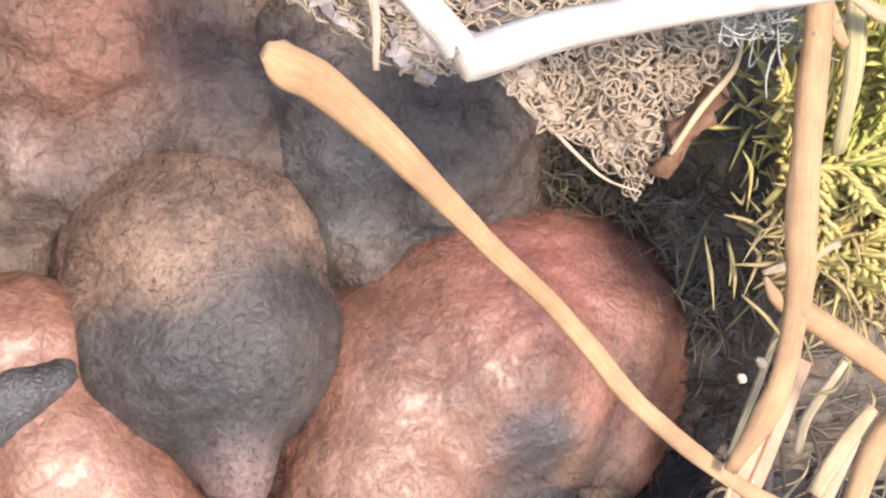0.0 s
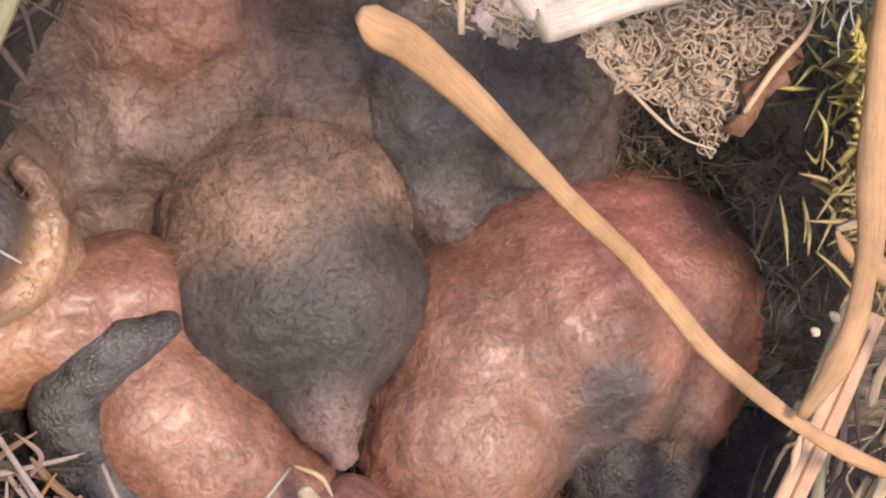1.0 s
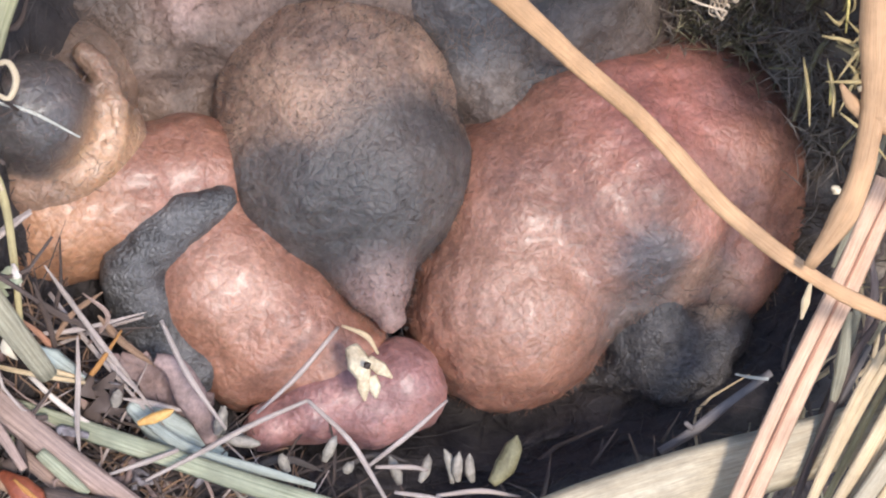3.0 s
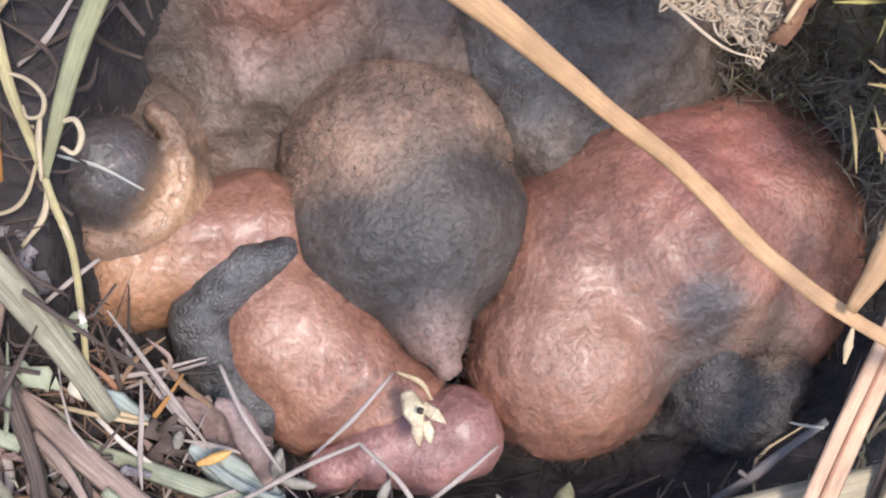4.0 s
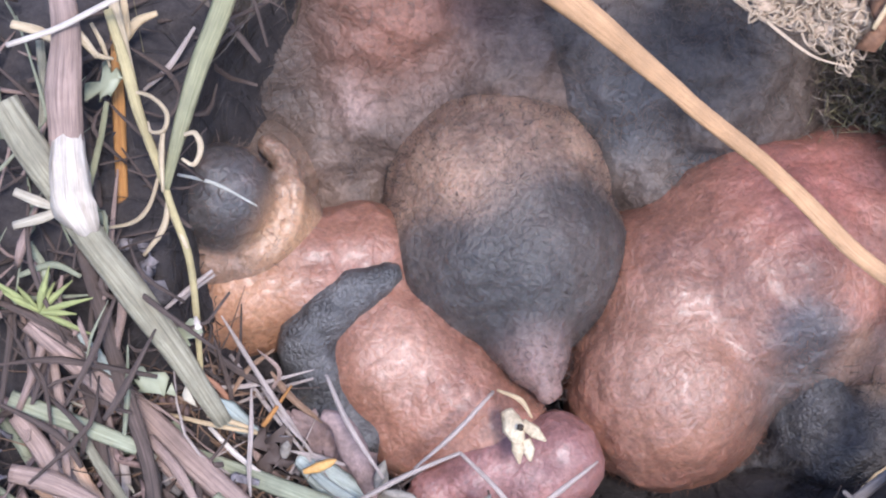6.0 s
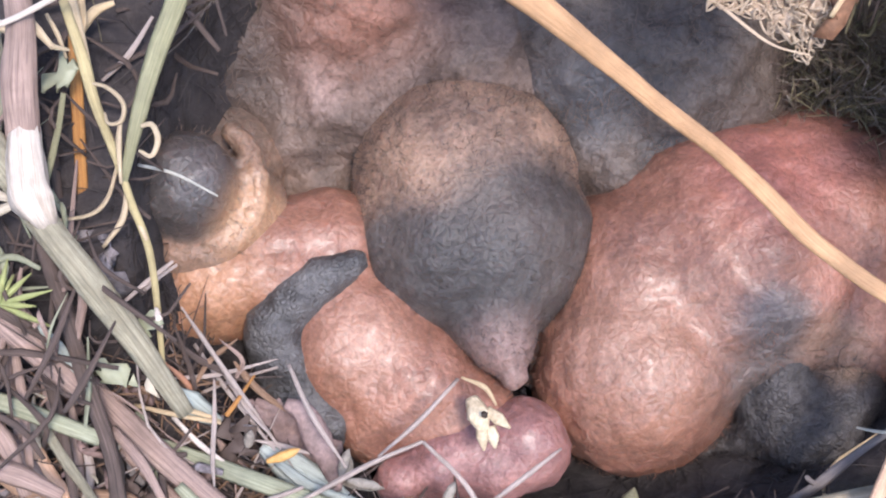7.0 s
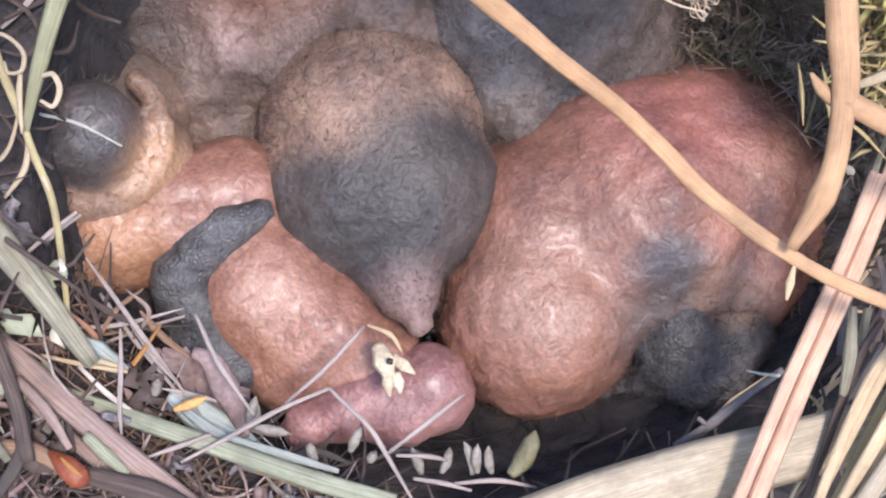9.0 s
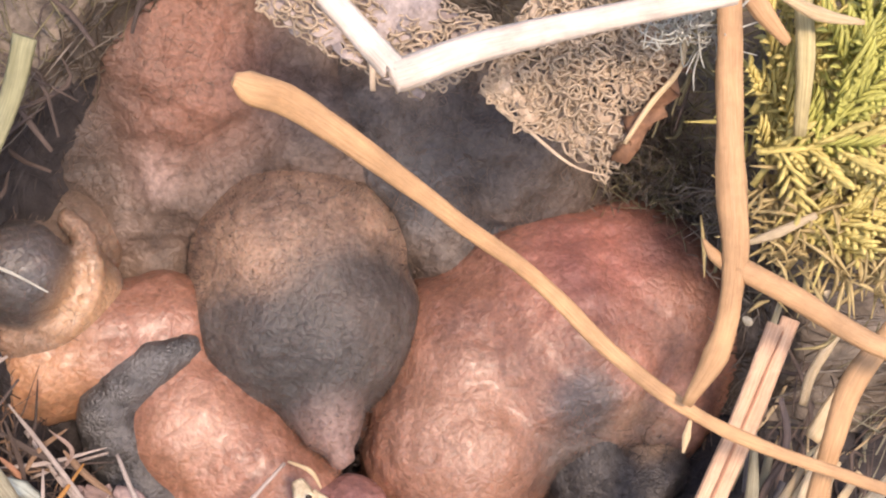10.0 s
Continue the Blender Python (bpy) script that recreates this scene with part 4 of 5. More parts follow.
strand("wiry_grass", [(-2.48, 0.30, 2.58), (-2.53, 0.18, 2.41), (-2.60, -0.03, 2.23), (-2.62, -0.13, 2.15)], (0.03, 0.04, 0.03), GREEN, "thin green stem beside tendrils", "grass")
strand("white_fibre", [(-2.92, 0.32, 2.96), (-2.66, 0.38, 3.02), (-2.43, 0.46, 3.10), (-2.28, 0.51, 3.15)], (0.03, 0.035, 0.03), WHITE, "thin straight white fibre", "fibre")
strand("thin_twig", [(-2.06, 0.83, 2.65), (-2.20, 0.67, 2.51), (-2.35, 0.57, 2.41)], (0.02, 0.04, 0.02), HAIR, "thin pale grey twig beside grass", "twig", rough=0.2)
strand("thin_twig", [(-2.43, 0.71, 2.66), (-2.36, 0.78, 2.73), (-2.25, 0.82, 2.76)], (0.05, 0.06, 0.03), CREAM, "short pale forked twig", "twig", rough=0.2)
strand("pale_hair", [(-2.18, 0.27, 2.04), (-1.96, 0.19, 2.05), (-1.72, 0.09, 1.97)], (0.018, 0.02, 0.01), WOOL, "single pale hair across a form", "hair")
strand("thin_twig", [(-2.23, -0.45, 1.70), (-2.09, -0.37, 1.79), (-1.95, -0.28, 1.85)], (0.02, 0.03, 0.02), HAIR, "short pale twig over the grass", "twig")
strand("dry_grass", [(-2.65, -0.24, 2.05), (-2.54, -0.51, 1.70), (-2.43, -0.81, 1.38), (-2.32, -1.07, 1.16), (-2.26, -1.34, 0.94)], (0.07, 0.1, 0.1, 0.09, 0.08), DARKBROWN, "dark grey-brown dead stem", "stem", rough=0.2)
strand("dry_grass", [(-2.93, -0.53, 1.73), (-2.67, -0.69, 1.54), (-2.44, -0.82, 1.30)], (0.14, 0.15, 0.12), PINKSTEM, "pinkish dry grass stem", "grass")
strand("dry_grass", [(-2.52, -0.63, 1.17), (-2.27, -0.85, 1.05), (-1.89, -1.15, 0.88), (-1.41, -1.50, 0.68), (-1.18, -1.68, 0.59)], (0.13, 0.16, 0.15, 0.14, 0.12), PINKSTEM, "long pinkish dry grass stem on the rim", "stem", flat=0.4)
strand("dry_grass", [(-2.36, -0.89, 0.89), (-1.99, -1.20, 0.77), (-1.63, -1.51, 0.65)], (0.06, 0.08, 0.07), PINKSTEM, "thin pinkish dry grass stem", "grass")
strand("strip_of_grass", [(-2.77, -0.53, 1.73), (-2.60, -0.65, 1.57), (-2.45, -0.77, 1.41)], (0.04, 0.1, 0.03), BLUEGREEN, "short bluish-white dry blade", "grass", flat=0.3)
strand("strip_of_grass", [(-3.05, -0.85, 1.45), (-2.70, -0.94, 1.33), (-2.37, -1.02, 1.20)], (0.1, 0.1, 0.09), PALEGREEN, "pale green flat grass blade", "grass", flat=0.3)
strand("strip_of_grass", [(-2.13, -0.88, 0.92), (-1.77, -1.02, 0.86), (-1.28, -1.21, 0.84), (-0.66, -1.45, 0.81), (-0.21, -1.58, 0.77)], (0.06, 0.11, 0.11, 0.12, 0.1), PALEGREEN, "long pale green grass blade along the rim", "grass", flat=0.35)
strand("strip_of_grass", [(-1.43, -0.99, 0.86), (-1.18, -1.17, 0.82), (-0.85, -1.27, 0.79), (-0.53, -1.37, 0.76)], (0.05, 0.08, 0.06, 0.03), BLUEGREEN, "pale bluish grass blade", "grass", flat=0.3)
strand("strip_of_grass", [(-2.01, -0.59, 1.02), (-1.87, -0.73, 0.99), (-1.76, -0.78, 0.97)], (0.03, 0.1, 0.03), BLUEGREEN, "short bluish-white grass leaf piece", "grass", flat=0.3)
strand("white_fibre", [(-2.03, -0.77, 1.01), (-1.87, -0.91, 0.93), (-1.67, -1.04, 0.86)], (0.025, 0.035, 0.02), WHITE, "bright white straw fibre", "fibre")
strand("thin_twig", [(-2.26, -0.70, 1.03), (-1.99, -0.79, 1.06), (-1.74, -0.84, 1.05)], (0.025, 0.03, 0.02), CREAM, "thin pale twig lying on grass", "twig")
strand("thin_twig", [(-1.77, -0.66, 1.24), (-1.77, -0.84, 1.11), (-1.78, -1.03, 0.98), (-1.77, -1.16, 0.89)], (0.012, 0.03, 0.03, 0.012), HAIR, "thin upright pale twig", "twig")
strand("thin_twig", [(-1.55, -0.60, 1.18), (-1.66, -0.76, 1.12), (-1.71, -0.81, 1.08)], (0.012, 0.03, 0.03), ORANGE, "thin orange-brown twig on grass", "twig")
strand("root", [(-2.46, -0.72, 1.24), (-2.39, -0.93, 1.10), (-2.31, -1.12, 0.98), (-2.35, -1.30, 0.84), (-2.48, -1.45, 0.72)], (0.05, 0.09, 0.1, 0.09, 0.07), DARKTWIG, "dark twisted root on the rim", "root", rough=0.2)
strand("root", [(-1.93, -1.00, 0.98), (-2.01, -1.01, 0.96), (-2.07, -1.09, 0.90), (-2.05, -1.22, 0.81)], (0.03, 0.04, 0.045, 0.04), DARKBROWN, "small looped brown root on the rim", "root")
STEMS = [
    ([(-2.33, 0.62, 2.30), (-2.31, 0.35, 2.13), (-2.34, 0.11, 1.97)], 0.04, YELLOWPALE), ([(-2.41, 0.12, 1.84), (-2.29, 0.24, 1.94), (-2.20, 0.35, 2.03)], 0.035, YELLOWPALE), ([(-2.37, -0.01, 1.77), (-2.28, 0.11, 1.86), (-2.23, 0.23, 1.95)], 0.04, YELLOWPALE),
    ([(-2.36, 0.85, 2.09), (-2.23, 0.97, 2.19), (-2.08, 1.11, 2.31)], 0.03, HAIR), ([(-2.24, -0.21, 1.41), (-2.14, -0.14, 1.48), (-2.00, -0.07, 1.55)], 0.03, HAIR),
    ([(-1.95, -0.29, 1.05), (-1.73, -0.58, 0.97), (-1.44, -0.92, 0.86)], 0.03, HAIR), ([(-2.01, -0.30, 0.79), (-1.78, -0.38, 0.79), (-1.49, -0.35, 0.86)], 0.028, DARKBROWN), ([(-1.93, -0.49, 0.81), (-1.71, -0.44, 0.88), (-1.45, -0.40, 0.95)], 0.025, HAIR),
    ([(-2.87, -0.53, 1.53), (-2.80, -0.85, 1.33), (-2.76, -1.18, 1.05)], 0.06, PINKSTEM), ([(-3.04, -0.90, 1.35), (-2.88, -1.06, 1.21), (-2.77, -1.28, 1.04)], 0.11, PINKSTEM),
    ([(-2.74, -0.60, 1.41), (-2.63, -0.83, 1.29), (-2.52, -1.28, 0.98)], 0.08, DARKBROWN), ([(-3.05, -1.16, 1.19), (-2.81, -1.21, 1.16), (-2.56, -1.31, 1.09)], 0.12, PINKSTEM),
    ([(-2.69, -0.95, 1.25), (-2.56, -1.12, 1.12), (-2.37, -1.33, 0.94)], 0.07, GREYSTEM), ([(-2.33, -0.93, 1.16), (-2.16, -1.10, 1.08), (-2.03, -1.29, 0.99)], 0.07, PINKSTEM),
    ([(-2.94, -0.20, 2.00), (-2.85, -0.34, 1.89), (-2.90, -0.53, 1.73)], 0.05, PALEGREEN), ([(-2.99, -0.34, 1.89), (-2.79, -0.33, 1.97), (-2.64, -0.38, 1.93)], 0.04, PALEGREEN),
    ([(-2.90, 0.72, 2.65), (-2.88, 0.48, 2.45), (-2.91, 0.25, 2.25)], 0.06, GREYSTEM), ([(-2.71, 0.53, 2.24), (-2.64, 0.25, 2.07), (-2.60, -0.04, 1.82)], 0.06, DARKBROWN),
    ([(-2.63, 0.51, 2.94), (-2.56, 0.44, 2.89), (-2.50, 0.41, 2.80)], 0.05, YELLOWPALE), ([(-2.96, 0.56, 2.90), (-2.81, 0.52, 2.88), (-2.67, 0.45, 2.83)], 0.06, YELLOWPALE),
    ([(-2.45, 0.74, 2.95), (-2.40, 0.56, 2.79), (-2.35, 0.42, 2.68)], 0.07, YELLOWPALE), ([(-2.41, 0.80, 2.87), (-2.40, 0.66, 2.75), (-2.44, 0.54, 2.65)], 0.05, CREAM),
    ([(-2.95, -0.12, 2.33), (-2.83, -0.16, 2.30), (-2.70, -0.20, 2.28)], 0.06, HUSK2), ([(-2.97, -0.23, 2.18), (-2.81, -0.22, 2.23), (-2.69, -0.20, 2.28)], 0.06, HUSK2),
    ([(-2.24, -0.73, 1.01), (-2.18, -0.87, 0.92), (-2.12, -1.09, 0.83)], 0.06, PALEGREEN), ([(-1.97, -1.17, 0.92), (-1.84, -1.28, 0.85), (-1.73, -1.37, 0.80)], 0.08, PALEGREEN),
    ([(-2.47, -1.21, 0.89), (-2.25, -1.25, 0.89), (-2.09, -1.34, 0.84)], 0.1, ORANGE3), ([(-1.97, -1.38, 0.83), (-1.61, -1.48, 0.80), (-1.36, -1.57, 0.76)], 0.14, DARKBROWN),
]
for pts, w, m in STEMS:
    strand("dry_grass", pts, (w * 0.8, w, w * 0.6), m, "weathered dry grass stalk in the rim litter", "grass", "stalks in the litter", rough=0.2, flat=0.5)
HAIRS = [
    [(-1.34, -0.62, 1.32), (-1.21, -0.88, 1.21), (-1.01, -1.14, 1.05)], [(-1.78, -0.48, 1.12), (-1.60, -0.75, 1.07), (-1.47, -0.88, 1.00)],
    [(-0.58, -1.03, 1.14), (-0.88, -1.13, 1.07), (-1.17, -1.24, 0.96), (-1.43, -1.33, 0.86)], [(-0.58, -1.03, 1.14), (-0.36, -1.21, 1.01), (-0.24, -1.38, 0.91), (-0.10, -1.59, 0.77)],
    [(-0.36, -0.48, 0.92), (-0.61, -0.78, 0.92), (-0.84, -0.98, 0.88)], [(-0.24, -1.30, 0.84), (0.01, -1.14, 0.92), (0.23, -0.95, 0.89)], [(-1.26, -1.19, 0.92), (-1.43, -1.23, 0.87), (-1.62, -1.27, 0.82)],
    [(-0.19, -1.27, 0.74), (0.01, -1.27, 0.71), (0.12, -1.27, 0.65)], [(-0.10, -1.43, 0.76), (0.09, -1.47, 0.76), (0.24, -1.51, 0.74)], [(0.15, -1.43, 0.67), (0.41, -1.41, 0.65), (0.65, -1.44, 0.60)],
]
for i, pts in enumerate(HAIRS):
    strand("dry_grass_fibre", pts, (0.022, 0.034, 0.016), HAIR, "thin pale dry grass fibre", "fibre", "grass fibres", sides=6, rough=0.1)


def pod(name, base, tip, width, material, label, category, group="", seed=0):
    a, b = Vector(base), Vector(tip)
    rnd = random.Random(seed)
    side = RIGHT * width * rnd.uniform(-0.3, 0.3)
    return strand(name, [a, a.lerp(b, 0.35) + side, a.lerp(b, 0.75) + side * 0.7, b], (width * 0.45, width, width * 0.85, width * 0.1), material, label, category, group, flat=0.65, rough=0.2, sides=9)


PODS = [((-1.05, -0.98, 0.53), (-1.03, -0.86, 0.73)), ((-1.09, -0.95, 0.55), (-0.81, -1.01, 0.54)), ((0.28, -1.31, 0.52), (0.23, -1.14, 0.64)), ((0.31, -1.31, 0.55), (0.31, -1.18, 0.68)), ((0.40, -1.31, 0.53), (0.38, -1.17, 0.63)), ((-0.03, -1.31, 0.55), (-0.09, -1.17, 0.64)), ((0.09, -1.29, 0.52), (0.15, -1.14, 0.57)),
        ((-0.34, -1.25, 0.61), (-0.30, -1.20, 0.66)), ((-0.66, -1.22, 0.60), (-0.70, -1.13, 0.66)), ((-1.06, -1.06, 0.79), (-1.01, -0.93, 0.89)), ((-1.02, -1.08, 0.78), (-0.82, -1.12, 0.77)), ((-0.46, -1.17, 0.60), (-0.39, -1.05, 0.69)), ((-1.59, -0.94, 0.94), (-1.57, -0.86, 1.00))]
for i, (a, b) in enumerate(PODS):
    pod("seed_pod", a, b, 0.065, BUD, "small greyish seed pod standing on the rim", "seed pod", "seed pods on the rim", i)
pod("olive_bud", (0.51, -1.33, 0.54), (0.68, -1.07, 0.62), 0.13, OLIVE, "olive-green leaf bud on the rim", "bud")
pod("chaff_flake", (-1.47, -1.06, 0.99), (-1.28, -1.01, 1.04), 0.06, ORANGE2, "orange-yellow flake of chaff", "chaff")
seed_thing = thing("seed_grain", "glossy red-brown seed grain", "seed")
part("body", sweep([(-2.16, -1.26, 0.89), (-2.06, -1.35, 0.90), (-1.99, -1.41, 0.87), (-1.96, -1.41, 0.81)], (0.04, 0.13, 0.14, 0.06), flat=0.9, sides=12), SEEDRED, seed_thing)
# glossy highlight of the grain, modelled as a lighter orange strip
part("highlight_seam", sweep([(-2.08, -1.33, 0.97), (-2.02, -1.39, 0.96), (-1.96, -1.43, 0.92)], (0.012, 0.03, 0.012)), ORANGE, seed_thing, "orange strip as painted highlight")
husk = thing("seed_husk", "pale cream husk with a dark spot", "husk")
part("body", sweep([(-0.28, -0.55, 0.81), (-0.24, -0.66, 0.80), (-0.21, -0.74, 0.75)], (0.08, 0.15, 0.07), flat=0.6), HUSK, husk)
for a, b in (((-0.19, -0.64, 0.82), (-0.05, -0.74, 0.77)), ((-0.23, -0.70, 0.77), (-0.21, -0.84, 0.68)), ((-0.17, -0.72, 0.76), (-0.14, -0.82, 0.67))):
    part("flap", sweep([a, Vector(a).lerp(Vector(b), 0.5) + AXIS * 0.02, b], (0.06, 0.08, 0.015), flat=0.4), HUSK, husk)
part("spot", sweep([(-0.22, -0.70, 0.90), (-0.21, -0.72, 0.90), (-0.20, -0.73, 0.88)], (0.02, 0.05, 0.02), flat=0.5), DARKDOT, husk)
part("bristle", sweep([(-0.34, -0.47, 0.92), (-0.20, -0.53, 0.90), (-0.13, -0.62, 0.84)], (0.015, 0.035, 0.015)), CREAM, husk)
twig = thing("grey_twig", "thin knobbly grey twig on the nest floor", "twig")
part("stem", sweep([(1.52, -1.23, 0.66), (1.76, -1.12, 0.76), (2.01, -0.98, 0.90), (2.19, -0.89, 0.98)], (0.06, 0.07, 0.05, 0.05), rough=0.35), GREYTWIG, twig)
part("side_shoot", sweep([(1.71, -1.14, 0.77), (1.66, -1.12, 0.81), (1.65, -1.11, 0.81)], (0.03, 0.03, 0.015)), GREYTWIG, twig)
part("side_shoot", sweep([(2.16, -0.93, 0.98), (2.05, -0.92, 0.99), (1.95, -0.90, 1.00)], (0.02, 0.02, 0.012)), WOOL, twig)

for a, b in (((2.33, -0.26, 2.17), (2.37, -0.31, 2.15)), ((2.22, -0.33, 2.12), (2.26, -0.36, 2.09)), ((2.90, -0.06, 2.14), (2.94, -0.07, 2.13))):
    pod("pale_seed", a, b, 0.055, HUSK, "tiny pale seed on the rim", "seed", "pale seeds")
strand("moss_shoot", [(2.36, 0.10, 2.42), (2.53, 0.11, 2.51), (2.76, 0.18, 2.59)], (0.03, 0.06, 0.05), YELLOWPALE, "pale yellow moss shoot on the rim", "moss", rough=0.4)

sheet("torn_leaf", [(-2.40, -0.66, 1.44), (-2.21, -0.67, 1.45), (-2.22, -0.79, 1.34), (-2.37, -0.76, 1.36)], 4, 4, PALEGREEN, "torn pale green leaf in the litter", "leaf", seed=12, ragged=0.12, crumple=0.05)
sheet("torn_leaf", [(-2.13, -0.70, 1.42), (-2.05, -0.68, 1.44), (-1.99, -0.79, 1.35), (-2.07, -0.80, 1.34)], 4, 4, HUSK2, "torn pale leaf scrap in the litter", "leaf", seed=13, ragged=0.1, crumple=0.04)
sheet("torn_leaf", [(-2.16, -0.58, 1.65), (-2.05, -0.51, 1.71), (-1.99, -0.55, 1.68), (-2.11, -0.63, 1.61)], 5, 3, PALEGREEN, "small green leaf beside a stem", "leaf", seed=14, ragged=0.06, crumple=0.04)
sheet("torn_leaf", [(-1.78, -0.81, 0.95), (-1.61, -0.80, 0.97), (-1.55, -0.97, 0.86), (-1.73, -0.98, 0.83)], 6, 6, DARKBROWN, "crumbled dark brown leaf in the litter", "dead leaf", seed=15, ragged=0.2, crumple=0.08)
sheet("torn_leaf", [(-2.29, -1.10, 0.80), (-2.12, -1.09, 0.83), (-2.09, -1.20, 0.76), (-2.25, -1.24, 0.71)], 6, 6, DARKBROWN, "crumbled dark leaf on the rim", "dead leaf", seed=16, ragged=0.2, crumple=0.08)

# crumbled leaves, lichen and fine twigs in the litter
sheet("dry_leaf", [(-1.64, -0.65, 0.98), (-1.34, -0.65, 0.94), (-1.05, -0.85, 0.71), (-1.22, -1.03, 0.56)], 10, 9, MAUVELEAF, "crumpled mauve-brown dry leaf in the litter", "dead leaf", seed=21, ragged=0.08, crumple=0.16)
strand("dry_leaf", [(-1.38, -0.70, 1.03), (-1.27, -0.74, 0.98), (-1.20, -0.86, 0.86), (-1.12, -0.98, 0.74), (-1.08, -1.07, 0.63)], (0.06, 0.13, 0.17, 0.13, 0.04), MAUVELEAF, "curled strip of mauve dry leaf", "dead leaf", flat=0.3, rough=0.4, sides=12)
sheet("lichen_scrap", [(-1.96, -0.76, 0.98), (-1.67, -0.78, 0.87), (-1.58, -0.94, 0.69), (-1.88, -0.96, 0.72)], 10, 8, LICHEN, "crumbly grey lichen scrap in the litter", "lichen", seed=23, ragged=0.2, crumple=0.22)
sheet("lichen_scrap", [(-2.43, -0.17, 1.94), (-2.27, -0.20, 1.87), (-2.27, -0.34, 1.63), (-2.46, -0.31, 1.71)], 9, 7, LICHEN, "small crumbly grey lichen scrap", "lichen", seed=24, ragged=0.16, crumple=0.2)
strand("strip_of_grass", [(-1.52, -0.88, 0.85), (-1.37, -0.96, 0.75), (-1.18, -1.04, 0.65), (-1.01, -1.11, 0.57)], (0.09, 0.2, 0.18, 0.07), BLUEGREEN, "broad pale bluish grass leaf piece", "grass", flat=0.2)
strand("strip_of_grass", [(-1.99, -0.70, 1.20), (-1.92, -0.74, 1.13), (-1.83, -0.77, 1.03), (-1.75, -0.79, 0.99)], (0.04, 0.15, 0.12, 0.03), BLUEGREEN, "pointed bluish-white dry grass leaf", "grass", flat=0.2)
FINE = [
    ([(-1.87, -0.59, 1.85), (-1.70, -0.64, 1.28), (-1.34, -0.98, 0.76)], 0.032, HAIR),
    ([(-2.04, -0.62, 1.19), (-1.79, -0.57, 1.14), (-1.42, -0.51, 1.21)], 0.028, HAIR),
    ([(-1.92, -0.65, 1.10), (-1.81, -0.53, 1.23), (-1.64, -0.46, 1.35)], 0.035, ORANGE3),
    ([(-2.01, -0.51, 1.43), (-1.84, -0.54, 1.23), (-1.50, -0.60, 1.02)], 0.04, DARKBROWN),
    ([(-1.97, -0.48, 1.50), (-1.91, -0.60, 1.21), (-1.89, -0.71, 1.02)], 0.035, DARKBROWN),
    ([(-1.67, -0.53, 1.22), (-1.55, -0.60, 1.03), (-1.38, -0.69, 0.91)], 0.05, ORANGE3),
    ([(-2.06, -0.57, 1.29), (-1.92, -0.65, 1.10), (-1.89, -0.81, 0.93)], 0.035, REDBROWN),
    ([(-1.73, -0.61, 1.04), (-1.62, -0.53, 1.21), (-1.74, -0.47, 1.36)], 0.03, PINKSTEM),
    ([(-1.80, -0.78, 0.88), (-1.74, -0.88, 0.78), (-1.55, -0.99, 0.64)], 0.05, PINKSTEM),
    ([(-2.89, -0.55, 1.51), (-2.92, -0.75, 1.12), (-2.85, -1.08, 0.79)], 0.07, PINKSTEM),
    ([(-2.73, -0.57, 1.43), (-2.72, -0.70, 1.14), (-2.65, -0.96, 0.89)], 0.08, PINKSTEM),
    ([(-2.61, -0.69, 1.13), (-2.58, -0.91, 0.93), (-2.55, -1.13, 0.71)], 0.06, PINKSTEM),
    ([(-3.00, -0.85, 1.04), (-2.86, -0.99, 0.88), (-2.64, -1.15, 0.70)], 0.14, PINKSTEM),
    ([(-2.83, -0.89, 0.97), (-2.76, -1.01, 0.85), (-2.58, -1.18, 0.68)], 0.1, PINKREED),
    ([(-2.38, -0.88, 0.93), (-2.22, -0.99, 0.80), (-1.97, -1.13, 0.63)], 0.06, HUSK2),
    ([(-2.41, -0.67, 1.15), (-2.39, -0.90, 0.91), (-2.31, -1.12, 0.68)], 0.09, DARKBROWN),
    ([(-2.54, -0.88, 0.95), (-2.51, -1.03, 0.80), (-2.55, -1.18, 0.67)], 0.06, HAIR),
    ([(-3.02, -1.07, 0.83), (-2.83, -1.11, 0.76), (-2.64, -1.14, 0.71)], 0.12, ORANGE3),
    ([(-2.81, -0.70, 1.15), (-2.82, -0.84, 1.02), (-2.76, -1.03, 0.83)], 0.05, HUSK2),
    ([(-2.28, -0.92, 0.88), (-2.26, -1.02, 0.78), (-2.07, -1.11, 0.66)], 0.06, GREYTWIG),
    ([(-1.56, -0.87, 0.90), (-1.40, -0.89, 0.86), (-1.21, -0.92, 0.80)], 0.035, HAIR),
    ([(-2.03, -0.77, 1.12), (-1.87, -0.80, 1.10), (-1.75, -0.80, 1.01)], 0.03, CREAM),
    ([(-0.88, -1.12, 0.41), (-0.68, -1.07, 0.42), (-0.44, -1.13, 0.35)], 0.05, DARKTWIG),
    ([(-0.37, -1.13, 0.34), (-0.13, -1.05, 0.37), (0.08, -1.09, 0.32)], 0.035, DARKTWIG),
]
for pts, w, m in FINE:
    strand("dry_grass", pts, (w * 0.25, w * 0.9, w, w * 0.8, w * 0.2), m, "thin dry stalk tangled in the litter", "grass", "fine stalks in the litter", rough=0.2, flat=0.5)

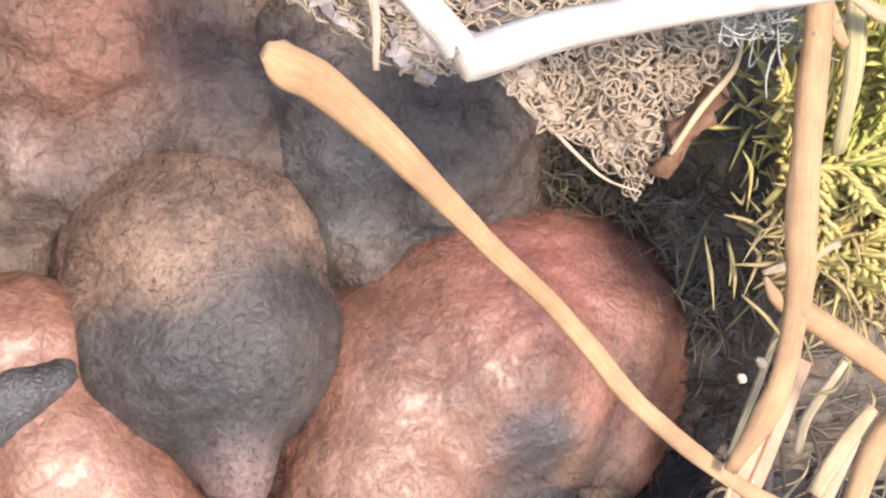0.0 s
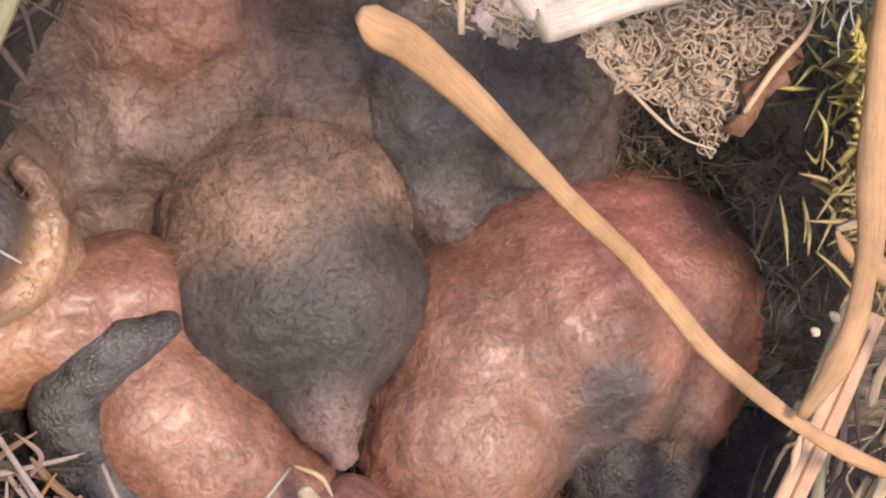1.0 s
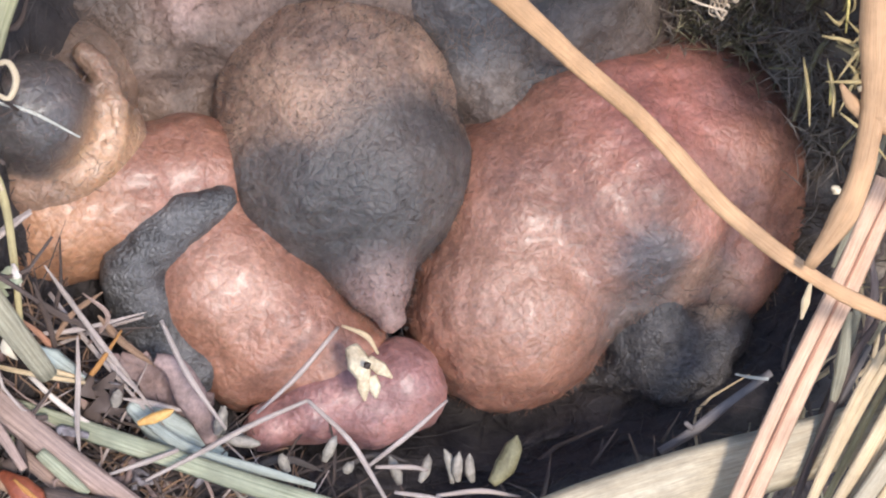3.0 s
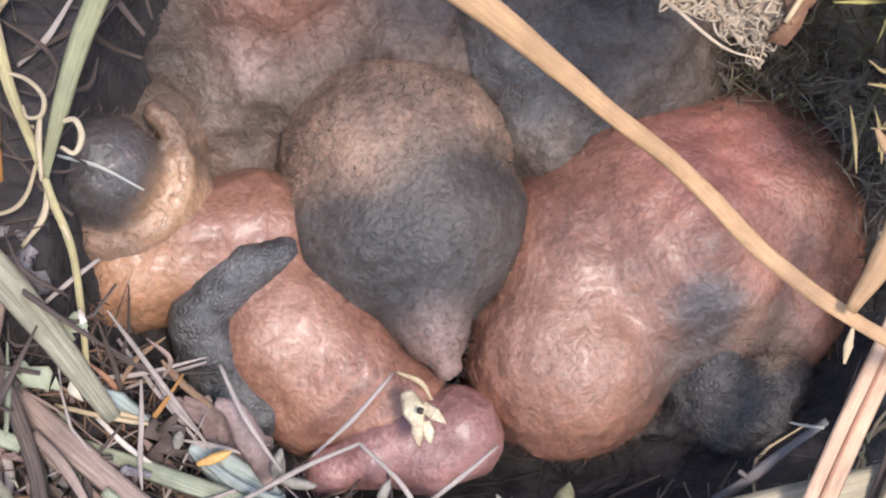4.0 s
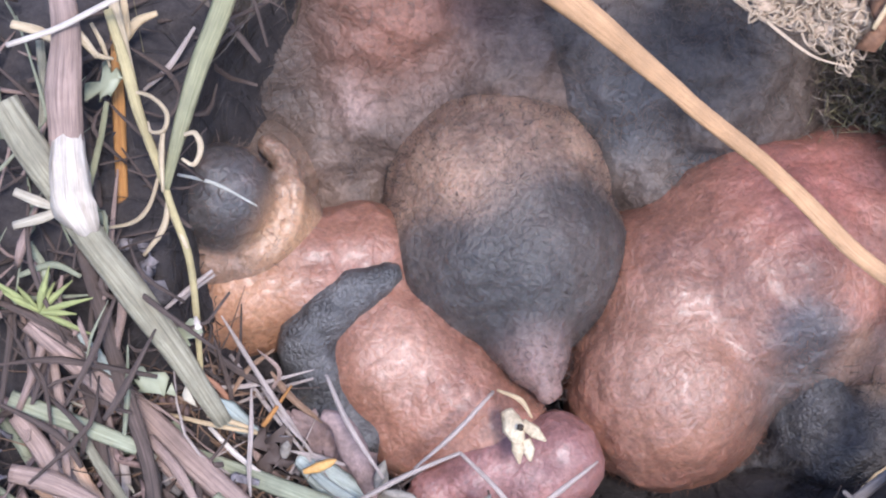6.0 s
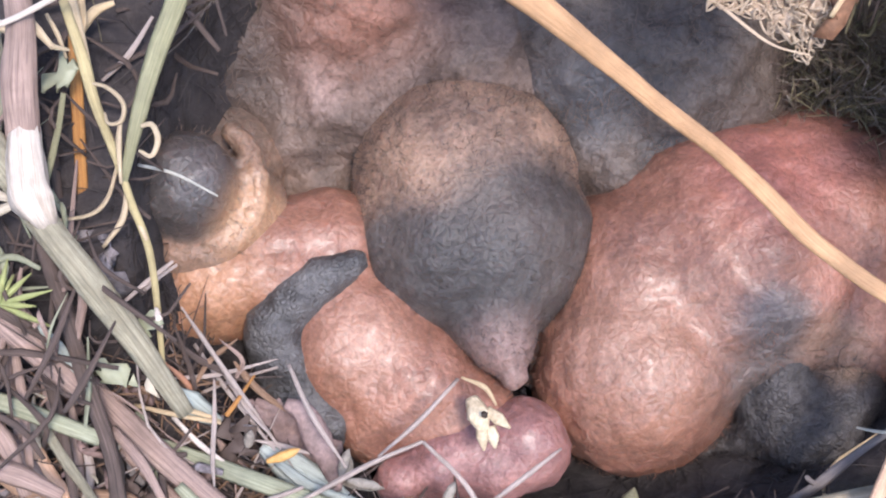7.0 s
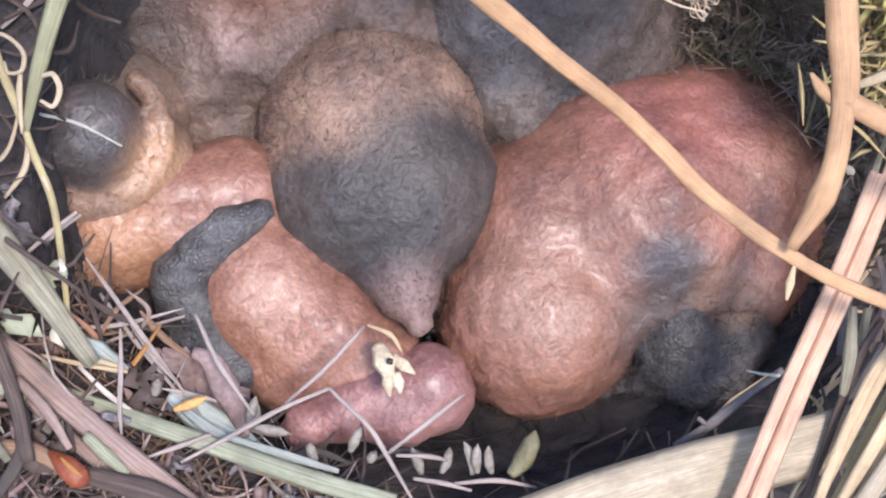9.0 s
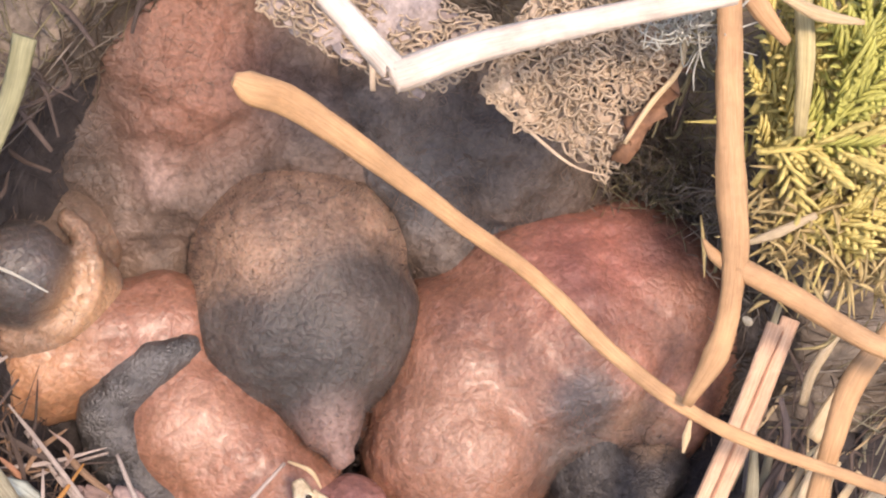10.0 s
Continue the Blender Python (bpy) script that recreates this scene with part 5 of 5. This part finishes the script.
# grass seedling at the edge
rnd = random.Random(5)
tuft = thing("grass_tuft", "small yellow-green grass tuft on the rim", "grass")
c = Vector((-2.85, -0.55, 1.84))
for i in range(12):
    a = rnd.uniform(-0.6, 2.6)
    d = RIGHT * math.cos(a) + UPV * math.sin(a) * 0.8 + AXIS * rnd.uniform(-0.1, 0.3)
    L = rnd.uniform(0.18, 0.34)
    part("blade", sweep([c, c + d * L * 0.5 + AXIS * 0.03, c + d * L], (0.025, 0.04, 0.008), flat=0.4, sides=5, seed=i), TUFT, tuft)

# ---- loose litter on the rim ----
def litter(name, a0, a1, s0, s1, count, material, label, seed, wide=(0.015, 0.05), long=(0.25, 0.9), lift=(0.02, 0.22), tilt=None):
    rnd = random.Random(seed)
    chunks = []
    for i in range(count):
        p = cup_point(rnd.uniform(a0, a1), rnd.uniform(s0, s1)) + AXIS * rnd.uniform(*lift)
        th = rnd.gauss(tilt, 0.45) if tilt is not None else rnd.uniform(0, math.pi)
        d = RIGHT * math.cos(th) + UPV * math.sin(th) + AXIS * rnd.gauss(0, 0.1)
        L, w = rnd.uniform(*long), rnd.uniform(*wide)
        m = p + Vector([rnd.gauss(0, 0.05 + 0.07 * L) for _ in range(3)])
        chunks.append(sweep([p - d * L / 2, m, p + d * L / 2], (w * 0.6, w, w * 0.25), sides=5, n=3, flat=0.35, rough=0.15, seed=i))
    tagged(part(name, merge(chunks), material), label, "litter", kind="stuff")


LEFT0, LEFT1 = 3.4, 4.5
litter("dry_grass_litter", LEFT0, LEFT1, 1.08, 1.5, 60, PINKSTEM, "pinkish-grey dry grass litter", 31, lift=(-0.6, -0.35), wide=(0.03, 0.09), long=(0.6, 1.7), tilt=2.45)
litter("dry_grass_litter", LEFT0, LEFT1, 1.1, 1.5, 14, PALEGREEN, "pale green dry grass litter", 32, lift=(-0.6, -0.38), wide=(0.03, 0.08), long=(0.5, 1.4), tilt=2.5)
litter("dry_grass_litter", LEFT0, LEFT1, 0.8, 1.5, 380, DARKBROWN, "dark brown dry grass litter", 33, lift=(-0.62, -0.3), long=(0.4, 1.3), wide=(0.008, 0.032))
litter("dry_grass_litter", LEFT0, LEFT1, 0.88, 1.4, 36, HAIR, "pale fibre litter on the rim", 34, lift=(-0.55, -0.28), wide=(0.01, 0.024), long=(0.4, 1.1))
litter("leaf_crumbs", LEFT0, LEFT1, 1.02, 1.5, 260, MAUVELEAF, "mauve-brown crumbs of dry leaf on the rim", 51, lift=(-0.55, -0.22), wide=(0.03, 0.09), long=(0.08, 0.26))
litter("leaf_crumbs", LEFT0, LEFT1, 1.0, 1.5, 130, LICHEN, "grey lichen crumbs in the litter", 52, lift=(-0.55, -0.2), wide=(0.03, 0.07), long=(0.05, 0.16))
litter("leaf_crumbs", LEFT0, LEFT1, 1.05, 1.5, 90, HUSK2, "pale chaff flakes in the litter", 53, lift=(-0.5, -0.18), wide=(0.015, 0.045), long=(0.06, 0.3))
litter("dry_grass_litter", LEFT0, LEFT1, 0.9, 1.2, 150, ORANGE3, "rusty rootlets under the grass", 54, lift=(-0.62, -0.35), wide=(0.008, 0.025), long=(0.3, 0.9))
litter("dry_grass_litter", LEFT0, LEFT1, 1.02, 1.5, 70, PINKSTEM, "fine pinkish fibres in the litter", 55, lift=(-0.5, -0.15), wide=(0.01, 0.025), long=(0.3, 0.9))
litter("dry_grass_litter", 4.3, 5.2, 1.0, 1.5, 110, BUD, "grey chaff and grass litter", 35, lift=(-0.6, -0.35), wide=(0.02, 0.05), long=(0.15, 0.5), tilt=2.8)
litter("dry_grass_litter", 4.3, 5.2, 0.98, 1.5, 120, DARKBROWN, "dark litter under the straws", 36, lift=(-0.6, -0.35))
litter("dry_grass_litter", 5.2, 6.15, 1.0, 1.6, 70, CREAM, "cream dry straw litter", 37, tilt=1.1, lift=(-0.33, -0.1))
litter("dry_grass_litter", 5.35, 6.3, 1.05, 1.6, 120, GREYSTEM, "grey shredded straw on the rim", 56, tilt=1.1, lift=(-0.3, 0.0), wide=(0.01, 0.035), long=(0.2, 0.8))
litter("dry_grass_litter", 6.15, 7.1, 1.2, 1.7, 60, CREAM, "cream straw scraps under moss", 47, long=(0.2, 0.6))
litter("dry_grass_litter", 5.2, 7.4, 0.97, 1.5, 260, DARKBROWN, "dark brown straw litter", 38, tilt=1.2, lift=(-0.33, -0.05))
litter("dry_grass_litter", 0.2, 2.9, 0.95, 1.5, 260, DARKBROWN, "dark brown rootlets in the nest wall", 39)
litter("dry_grass_litter", 0.2, 1.1, 0.85, 1.2, 60, LININGMOSS, "olive-brown moss strands in the nest wall", 40)
litter("dry_grass_litter", 2.7, 3.5, 1.0, 1.5, 150, DARKBROWN, "dark brown stems behind the tendrils", 41)
litter("dry_grass_litter", 2.7, 3.5, 1.05, 1.5, 70, PINKSTEM, "pinkish dry stems behind the tendrils", 42, wide=(0.02, 0.07), tilt=1.5)
litter("dry_grass_litter", 2.7, 3.5, 1.05, 1.5, 40, PALEGREEN, "pale green stems behind the tendrils", 43, tilt=1.4)
